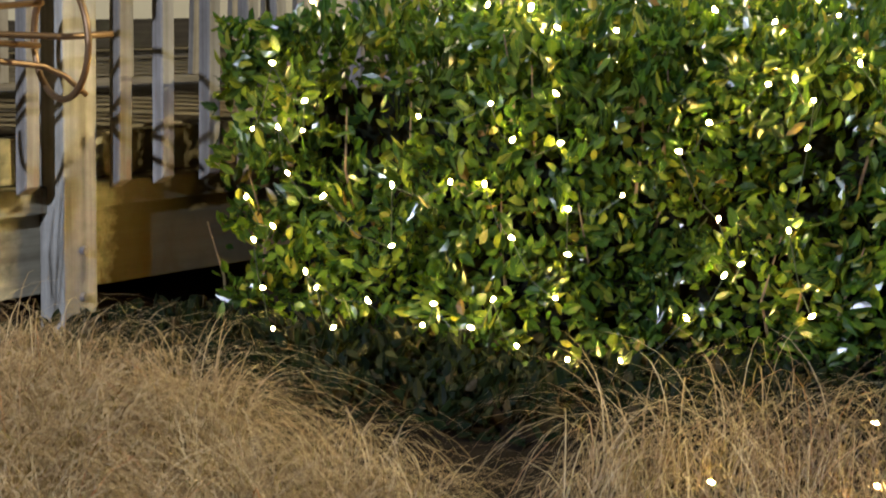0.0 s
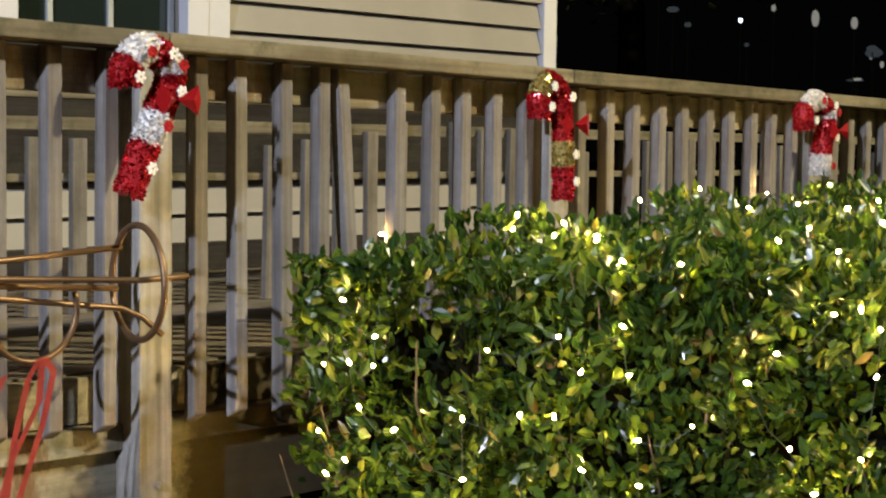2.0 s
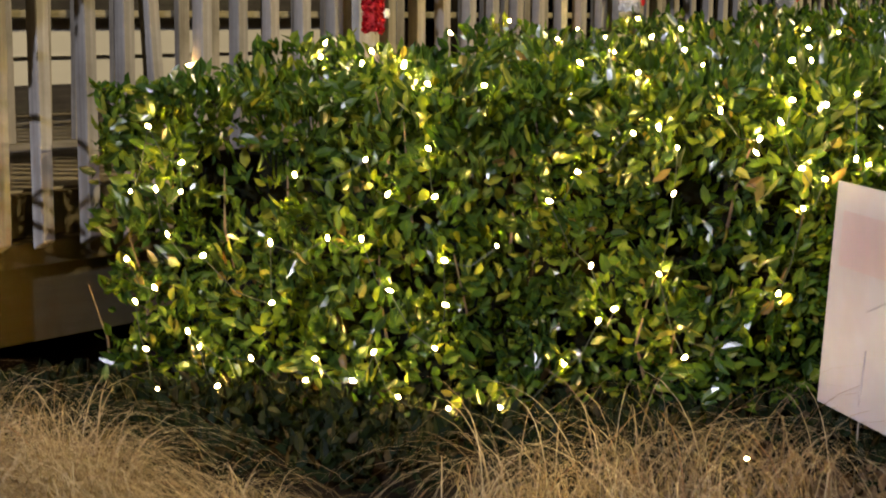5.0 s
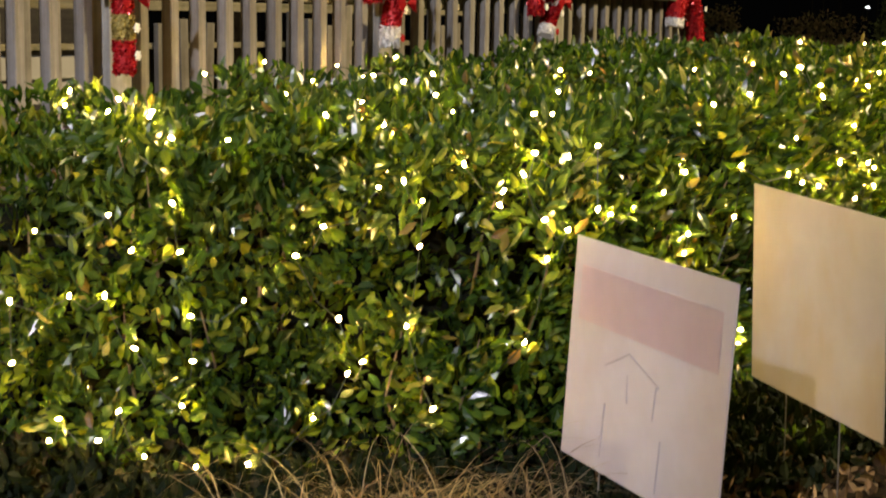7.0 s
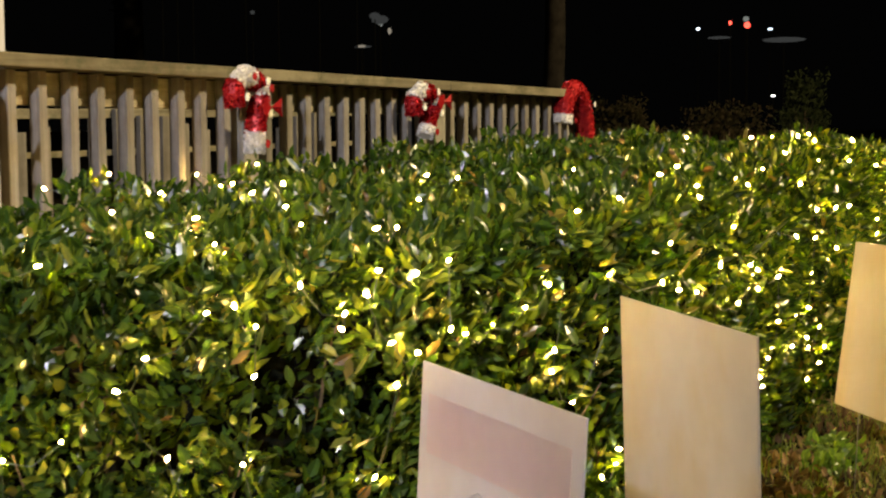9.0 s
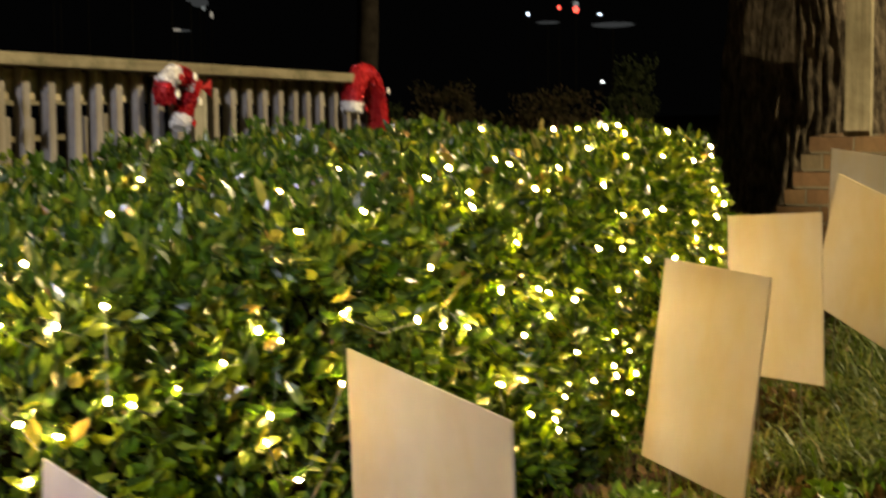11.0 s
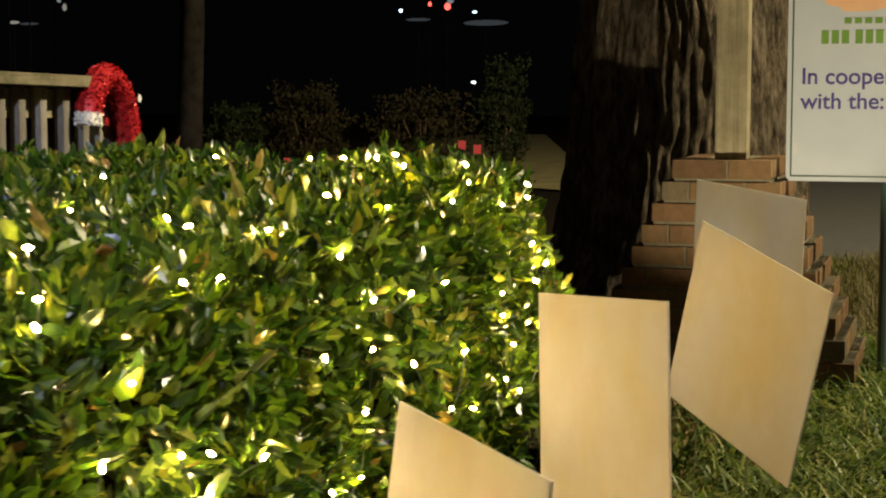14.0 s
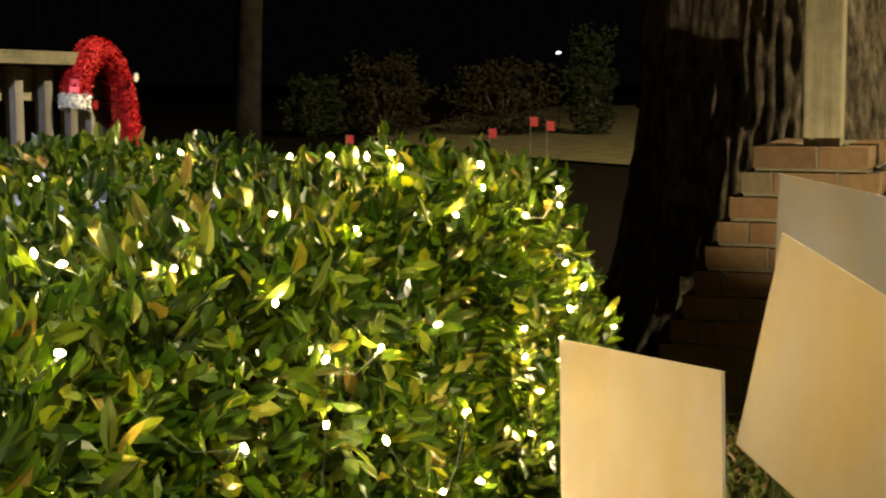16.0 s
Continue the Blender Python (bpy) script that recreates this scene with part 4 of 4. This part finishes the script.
for q in ([(2.80, 0.56), (2.775, 0.52), (2.745, 0.40), (2.72, 0.22)], [(2.81, 0.56), (2.835, 0.53), (2.81, 0.42), (2.755, 0.27)], [(2.80, 0.555), (2.72, 0.53), (2.68, 0.45), (2.71, 0.33)], [(2.805, 0.555), (2.80, 0.47), (2.74, 0.36), (2.69, 0.20)]):
    bm = bmesh.new()
    w = 0.008
    rows_ = [[bm.verts.new((x + s * w, 4.07 + 0.004 * k, z + 0.25 * s * w)) for s in (-1, 1)] for k, (x, z) in enumerate(q)]
    for a, c in zip(rows_, rows_[1:]):
        bm.faces.new((a[0], a[1], c[1], c[0]))
    bmesh.ops.solidify(bm, geom=list(bm.faces), thickness=0.002)
    held(part("ribbon_tail", bm, M_RED), horn)

# ---- dry ornamental grass before the hedge ----
CLUMPS = ((2.32, 3.86, 0.20, 0.30), (2.62, 3.74, 0.2, 0.30), (2.42, 3.45, 0.22, 0.32), (2.75, 3.42, 0.17, 0.27), (2.15, 3.55, 0.2, 0.3), (2.2, 3.2, 0.2, 0.28), (2.55, 3.1, 0.15, 0.22), (2.95, 3.6, 0.10, 0.2),
          (3.0, 3.2, 0.10, 0.12), (2.8, 2.95, 0.12, 0.14), (3.30, 2.75, 0.12, 0.22), (3.52, 2.60, 0.15, 0.26), (3.25, 2.45, 0.15, 0.22), (3.72, 2.45, 0.10, 0.22), (3.05, 2.65, 0.12, 0.16), (2.9, 4.0, 0.13, 0.2))
for cx, cy, cr, ch in CLUMPS:
    tuft = empty("ornamental_grass", (cx, cy, 0))
    tagged(tuft, "arching clump of dry straw-coloured ornamental grass", "grass clump", group="dry grass clumps before the hedge")
    n = int((46000 if cx < 2.9 else 8000) * cr * cr) + (420 if cx < 2.9 else 110)
    ch *= 0.92 if cx < 2.9 else 1.12

    def roots(count, cx=cx, cy=cy, cr=cr):
        a, r = rng.uniform(0, 2 * np.pi, count), cr * np.sqrt(rng.uniform(0, 1, count))
        return np.c_[cx + r * np.cos(a), cy + r * np.sin(a), np.zeros(count)]

    tagged(held(part("blade_mass", blades(n, roots, (ch * 0.5, ch * 1.7), (0.0011, 0.0026), (1.2, 3.1), 9, M_DRY, "blade_mass"), None), tuft), kind="stuff")

# ---- creeping leaves between the hedge's foot and the grass, near black for shade ----
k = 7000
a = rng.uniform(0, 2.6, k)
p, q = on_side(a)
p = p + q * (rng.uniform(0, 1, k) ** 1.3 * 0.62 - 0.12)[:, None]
# leaf colours darkened to hold the shade at the hedge and below the deck
M_CREEP = leafy("shaded_creeping_leaf", [(0.0, (0.004, 0.007, 0.003)), (0.85, (0.009, 0.015, 0.005)), (1.0, (0.05, 0.035, 0.018))], 0.6, 0.1, 0.08)
tagged(part("ground_cover", leaf_mesh(np.c_[p, rng.uniform(0.004, 0.075, k)], np.tile((0, 0, 0.3), (k, 1)), (0.025, 0.05), (0.014, 0.028), M_CREEP, "ground_cover"), None), "dark green creeping ground cover at the foot of the hedge, coloured near black for the shade", "ground cover", kind="stuff")
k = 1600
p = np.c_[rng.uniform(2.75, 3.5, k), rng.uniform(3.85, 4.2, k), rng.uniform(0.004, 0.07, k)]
tagged(part("ground_cover", leaf_mesh(p, np.tile((0, 0, 0.3), (k, 1)), (0.025, 0.05), (0.014, 0.028), M_CREEP, "ground_cover"), None), "dark green creeping ground cover below the deck, coloured near black for the shade", "ground cover", kind="stuff")

# ---- lawn, border plants, litter ----
def lawn_roots(count):
    x = rng.uniform(5.2, 15.0, count)
    y = rng.uniform(1.42, 2.5, count)
    far = x > 8.3
    y = np.where(far, rng.uniform(1.40, 3.4, count), y)
    patchy = np.sin(x * 3.1 + 0.5) * np.sin(y * 6.3) + rng.normal(0, 0.5, count)
    ok = (patchy > -0.35) & ~((x > 9.6) & (x < 10.5) & (y > 1.95) & (y < 2.8))
    return np.c_[x, y, np.where(ok, 0.0, -0.05)]


tagged(part("lawn", blades(26000, lawn_roots, (0.03, 0.085), (0.003, 0.006), (0.2, 1.5), 3, M_LAWN, "lawn"), None), "ragged green lawn with bare earth between the blades", "lawn", kind="stuff")


def border_roots(count):
    x = rng.uniform(6.6, 10.8, count)
    y = 1.56 + np.abs(rng.normal(0, 0.26, count)) * np.where(x < 8.3, 0.8, 1.0)
    clump = np.sin(x * 9.0 + 1.3 * np.sin(y * 7)) * np.sin(y * 14.0 + 2 * np.sin(x * 3))
    x, y = x + 0.03 * clump, y + 0.03 * np.cos(x * 11)
    return np.c_[x, y, np.zeros(count)]


M_BORDER = leafy("border_leaf", [(0.0, (0.022, 0.042, 0.010)), (0.55, (0.07, 0.10, 0.022)), (0.88, (0.15, 0.17, 0.045)), (1.0, (0.22, 0.19, 0.09))], 0.5, 0.25, 0.3)
tagged(part("border_grass", blades(15000, border_roots, (0.07, 0.2), (0.006, 0.013), (0.7, 2.5), 5, M_BORDER, "border_grass"), None), "dark green strappy border grass along the path", "border grass", kind="stuff")


M_FADED = leafy("faded_blade", [(0.0, (0.05, 0.045, 0.02)), (0.6, (0.10, 0.08, 0.045)), (1.0, (0.17, 0.14, 0.07))], 0.6, 0.2, 0.2)


def dry_lawn_roots(count):
    return np.c_[rng.uniform(10.4, 15, count), rng.normal(1.75, 0.2, count), np.zeros(count)]


tagged(part("faded_grass", blades(6000, dry_lawn_roots, (0.06, 0.16), (0.004, 0.007), (0.4, 1.8), 4, M_FADED, "faded_grass"), None), "faded brown grass at the edge of the lawn", "grass", kind="stuff")
n = 5200
lp = np.c_[rng.uniform(3.0, 9.5, n), rng.uniform(1.55, 2.55, n), rng.uniform(0.003, 0.02, n)]
M_LITTER = leafy("fallen_leaf", [(0.0, (0.06, 0.036, 0.018)), (0.6, (0.15, 0.09, 0.048)), (1.0, (0.29, 0.18, 0.10))], 0.7, 0.1, 0.3)
tagged(part("leaf_litter", leaf_mesh(lp, np.tile((0, 0, 0.25), (n, 1)), (0.02, 0.05), (0.012, 0.03), M_LITTER, "leaf_litter"), None), "brown fallen leaves scattered on the earth", "leaves", kind="stuff")
M_YELLOW = plain("yellow_petal", (0.75, 0.42, 0.02), 0.5, vary=0.2)
M_PLANT = leafy("bedding_leaf", [(0.0, (0.05, 0.10, 0.02)), (1.0, (0.16, 0.24, 0.04))], 0.4, 0.3)
for px_, py_, flower in ((3.33, 2.21, True), (3.45, 2.13, False), (4.74, 2.2, False), (4.95, 2.12, False), (6.2, 2.25, False), (6.38, 1.8, False), (5.95, 2.2, False), (6.6, 1.75, False), (5.4, 2.1, False)):
    thing = empty("bedding_plant", (px_, py_, 0))
    tagged(thing, "low leafy bedding plant" + (" with a yellow flower" if flower else " in the mulched bed"), "plant", group="bedding plants in the bed")
    k = 60
    q = np.c_[rng.normal(px_, 0.035, k), rng.normal(py_, 0.035, k), rng.uniform(0.01, 0.06, k)]
    tagged(held(part("leaf_mass", leaf_mesh(q, np.tile((0, 0, 0.6), (k, 1)), (0.03, 0.05), (0.018, 0.03), M_PLANT, "leaf_mass"), None), thing), kind="stuff")
    if flower:
        for f in range(3):
            bm = bmesh.new()
            c = Vector((px_ + rng.normal(0, 0.03), py_ + rng.normal(0, 0.03), 0.085))
            for a in range(5):
                t = a * 2 * math.pi / 5
                e, s = Vector((math.cos(t), math.sin(t), 0.25)), Vector((-math.sin(t), math.cos(t), 0))
                bm.faces.new([bm.verts.new(v) for v in (c, c + e * 0.012 + s * 0.009, c + e * 0.02, c + e * 0.012 - s * 0.009)])
            held(part("flower", bm, M_YELLOW), thing)

# ---- distance: trees, shrubs, flags, lights ----
M_FAR = leafy("far_leaf", [(0.0, (0.012, 0.020, 0.008)), (1.0, (0.045, 0.055, 0.025))], 0.7, 0.1, 0.1)
M_FARBARK = plain("dark_far_bark", (0.014, 0.012, 0.010), 1.0, vary=0.6, scale=12, relief=0.8, spec=0.03)


def far_tree(x, y, r, height, crown_z, crown_r, label):
    thing = empty("tree", (x, y, 0))
    tagged(thing, label, "tree")
    bm = bmesh.new()
    tube(bm, [(x + 0.05 * math.sin(k * 1.3), y + 0.05 * math.cos(k), height * k / 7) for k in range(8)], [r * (1.25 if k == 0 else 1 - 0.06 * k) for k in range(8)], 14)
    held(part("trunk", bm, M_FARBARK, None, smooth=True), thing)
    for k in range(5):
        a = k * 1.26
        z0 = crown_z - 0.3 + 0.2 * k
        held(part("limb", tube(bmesh.new(), [(x, y, z0), (x + crown_r * 0.5 * math.cos(a), y + crown_r * 0.5 * math.sin(a), z0 + 0.7), (x + crown_r * 0.85 * math.cos(a), y + crown_r * 0.85 * math.sin(a), z0 + 1.1)], [r * 0.4, r * 0.25, 0.02], 7), M_FARBARK), thing)
    n = 2600
    q = rng.normal(0, 1, (n, 3))
    q /= np.linalg.norm(q, axis=1)[:, None]
    blob = 1 + 0.35 * np.sin(q[:, 0] * 6 + 1) * np.sin(q[:, 1] * 7) + 0.25 * np.sin(q[:, 2] * 9)
    q = q * (crown_r * blob * rng.uniform(0.55, 1, n) ** 0.5)[:, None] * np.array((1, 1, 0.8)) + np.array((x, y, crown_z + crown_r * 0.6))
    tagged(held(part("crown", leaf_mesh(q, np.tile((0, 0, 0.2), (n, 1)), (0.10, 0.2), (0.05, 0.1), M_FAR, "crown"), None), thing), kind="stuff")


far_tree(15.6, 7.15, 0.11, 6, 4.2, 1.6, "slim tree standing in the dark beyond the lawn")
far_tree(17.5, 13.5, 0.2, 7, 3.0, 2.4, "dark leafy tree beyond the deck")


def shrub(x, y, w, h, label, material, n=2600):
    thing = empty("shrub", (x, y, 0))
    tagged(thing, label, "shrub", group="shrubs beyond the lawn")
    q = rng.normal(0, 1, (n, 3))
    q /= np.linalg.norm(q, axis=1)[:, None]
    blob = 1 + 0.3 * np.sin(q[:, 0] * 5 + x) * np.sin(q[:, 1] * 6 + y) + 0.2 * np.sin(q[:, 2] * 11)
    q = q * (blob * rng.uniform(0.4, 1, n) ** 0.4)[:, None] * np.array((w, w, h * 0.6)) + np.array((x, y, h * 0.5))
    q[:, 2] = np.abs(q[:, 2])
    tagged(held(part("foliage", leaf_mesh(q, np.tile((0, 0, 0.2), (n, 1)), (0.05, 0.10), (0.02, 0.045), material, "foliage"), None), thing), kind="stuff")
    for k in range(4):
        a = k * 1.7
        held(part("stem", tube(bmesh.new(), [(x, y, 0), (x + 0.4 * w * math.cos(a), y + 0.4 * w * math.sin(a), h * 0.7)], [0.02, 0.008], 6), M_TWIG), thing)


M_SHRUB = leafy("shrub_leaf", [(0.0, (0.02, 0.019, 0.01)), (0.6, (0.045, 0.039, 0.02)), (1.0, (0.07, 0.048, 0.03))], 0.7, 0.1, 0.1)
shrub(28.6, 11.4, 0.62, 1.15, "rounded olive-brown shrub in the dark", M_SHRUB)
shrub(29.3, 9.7, 0.78, 1.05, "reddish-brown winter shrub in the dark", M_SHRUB)
shrub(29.7, 8.4, 0.42, 1.5, "dark evergreen shrub behind the tree", M_FAR)
shrub(28.3, 12.5, 0.5, 0.85, "low dark shrub beyond the hedge", M_FAR)
shrub(9.6, 3.6, 0.35, 0.45, "low dark evergreen shrub between hedge and tree", M_FAR, 1500)
M_FLAG = plain("pink_flag", (0.65, 0.08, 0.10), 0.5, vary=0.1)
for x, y, z in ((15.44, 5.21, 0.75), (15.53, 4.94, 0.83), (15.56, 4.83, 0.8), (15.7, 6.4, 0.68), (15.83, 5.80, 0.67)):
    thing = empty("marker_flag", (x, y, 0))
    tagged(thing, "small pink marker flag on a thin wire", "flag", group="pink marker flags in the lawn")
    held(part("wire", tube(bmesh.new(), [(x, y, 0), (x, y, z - 0.07)], 0.003, 5), M_STAKE), thing)
    held(part("cloth", new_box(x - 0.002, x + 0.002, y - 0.055, y, z - 0.14, z - 0.075, 0.001), M_FLAG), thing)
# pale sheet on the dark ground for the lit patch of dry grass
bm = bmesh.new()
tuft_ring = [(21.5, 5.0), (48, 12.2), (47, 14.0), (28.4, 11.7), (24.2, 8.7)]
bm.faces.new([bm.verts.new((x, y, 0.03)) for x, y in tuft_ring])
tagged(part("verge", bm, plain("lit_dry_verge", (0.22, 0.19, 0.085), 0.9, vary=0.5, scale=3, relief=0.8)), "dry straw-coloured verge, coloured pale for the lit patch in the dark", "verge", kind="structure")
M_LWHITE, M_LBLUE, M_LRED = glow("far_white_lamp", (0.9, 0.92, 1.0), 1.6), glow("far_blue_lamp", (0.6, 0.75, 1.0), 1.6), glow("far_red_lamp", (1.0, 0.08, 0.06), 1.2)
M_POLE = plain("black_pole", (0.004, 0.004, 0.004), 0.9, spec=0.05)
M_LHAZY, M_LFAINT = glow("hazy_lamp", (0.9, 0.8, 0.72), 0.09), glow("faint_lamp", (0.75, 0.8, 0.9), 0.016)
M_LDIM = glow("far_dim_lamp", (0.6, 0.65, 0.7), 0.10)
bm = bmesh.new()
bmesh.ops.create_uvsphere(bm, u_segments=8, v_segments=6, radius=0.05)
ball = finish(bm, "far_lamp", M_LWHITE, True)
for x, y, z, sx, sy, sz, mat in ((41.0, 14.0, 3.07, 1, 1, 0.8, M_LBLUE), (41.4, 12.9, 3.3, 1, 1.6, 1.4, M_LDIM), (41.6, 12.0, 2.8, 1, 5, 0.6, M_LDIM), (32.0, 9.6, 1.32, 1, 0.9, 0.4, M_LWHITE), (37.8, 21.2, 3.3, 1, 1.2, 2, M_LDIM),
                                (23.59, 17.43, 3.67, 1.1, 1.1, 1.1, M_LWHITE), (24.39, 16.34, 3.12, 0.7, 0.7, 0.8, M_LWHITE), (24.66, 15.88, 3.32, 0.8, 0.8, 1.2, M_LHAZY), (25.02, 15.31, 3.15, 1.3, 1.3, 2.8, M_LHAZY), (25.33, 14.77, 3.07, 1.2, 1.2, 2.0, M_LHAZY), (25.45, 14.5, 2.65, 2.0, 2.0, 1.2, M_LFAINT),
                                (23.75, 17.25, 3.3, 1.6, 2.4, 1.0, M_LFAINT), (23.92, 17.06, 3.05, 1.2, 1.2, 0.9, M_LFAINT), (24.45, 16.25, 2.72, 0.8, 0.8, 0.7, M_LFAINT), (25.41, 14.74, 2.16, 1, 1.8, 0.5, M_LHAZY),
                                (34.02, 9.95, 2.45, 1, 9, 1.1, M_LFAINT), (33.66, 11.17, 2.51, 1, 5, 0.6, M_LFAINT), (33.81, 10.64, 2.75, 1, 1.3, 1.3, M_LRED), (33.72, 10.96, 2.8, 1, 0.7, 0.9, M_LRED), (30.97, 17.45, 2.94, 1, 4, 1.8, M_LFAINT), (30.83, 17.77, 2.4, 1, 4, 0.5, M_LFAINT), (34.57, 19.19, 2.91, 1, 0.9, 1.6, M_LHAZY),
                                (40.7, 12.1, 3.0, 1, 1.2, 0.5, M_LBLUE)):
    me = ball.copy()
    me.materials.clear()
    me.materials.append(mat)
    ob = new("distant_lamp", me)
    ob.matrix_basis = pose(x, y, z) @ Matrix.Diagonal((sx, sy, sz, 1))
    pole = part("pole", tube(bmesh.new(), [(x, y, 0), (x, y, z)], 0.012, 5), M_POLE)
    pole.parent = ob
    pole.matrix_parent_inverse = ob.matrix_basis.inverted()
    tagged(ob, "small lamp glowing far off in the dark", "lamp", group="lamps far off in the dark")

# ---- single leaves standing proud of the hedge ----
big = []
for k in range(6):
    L, W, bend = 0.055 + 0.006 * (k % 3), 0.019 + 0.003 * (k % 2), 0.006 * (k - 2)
    v = [(0, 0, 0), (0.35 * L, W / 2, 0.004), (0.7 * L, W * 0.42, 0.003 + bend * 0.5), (L, 0, bend), (0.7 * L, -W * 0.42, 0.003 + bend * 0.5), (0.35 * L, -W / 2, 0.004), (0.4 * L, 0, 0), (0.72 * L, 0, bend * 0.4)]
    big.append(mesh_of("leaf", v, [(0, 1, 6), (1, 2, 7, 6), (2, 3, 7), (0, 6, 5), (6, 7, 4, 5), (7, 3, 4)], M_SINGLE))
q, qn = hedge_points(170, 110, 0.0)
for k in range(len(q)):
    up = (Vector(qn[k].tolist()) * 0.7 + Vector(rng.normal(0, 0.45, 3).tolist()) + Vector((0, 0, 0.5))).normalized()
    ob = new("leaf", big[k % 6])
    ob.matrix_basis = Matrix.Translation(q[k].tolist()) @ up.to_track_quat("X", "Z").to_matrix().to_4x4() @ Matrix.Rotation(float(rng.uniform(-1, 1)), 4, "X")
    held(ob, hedge)
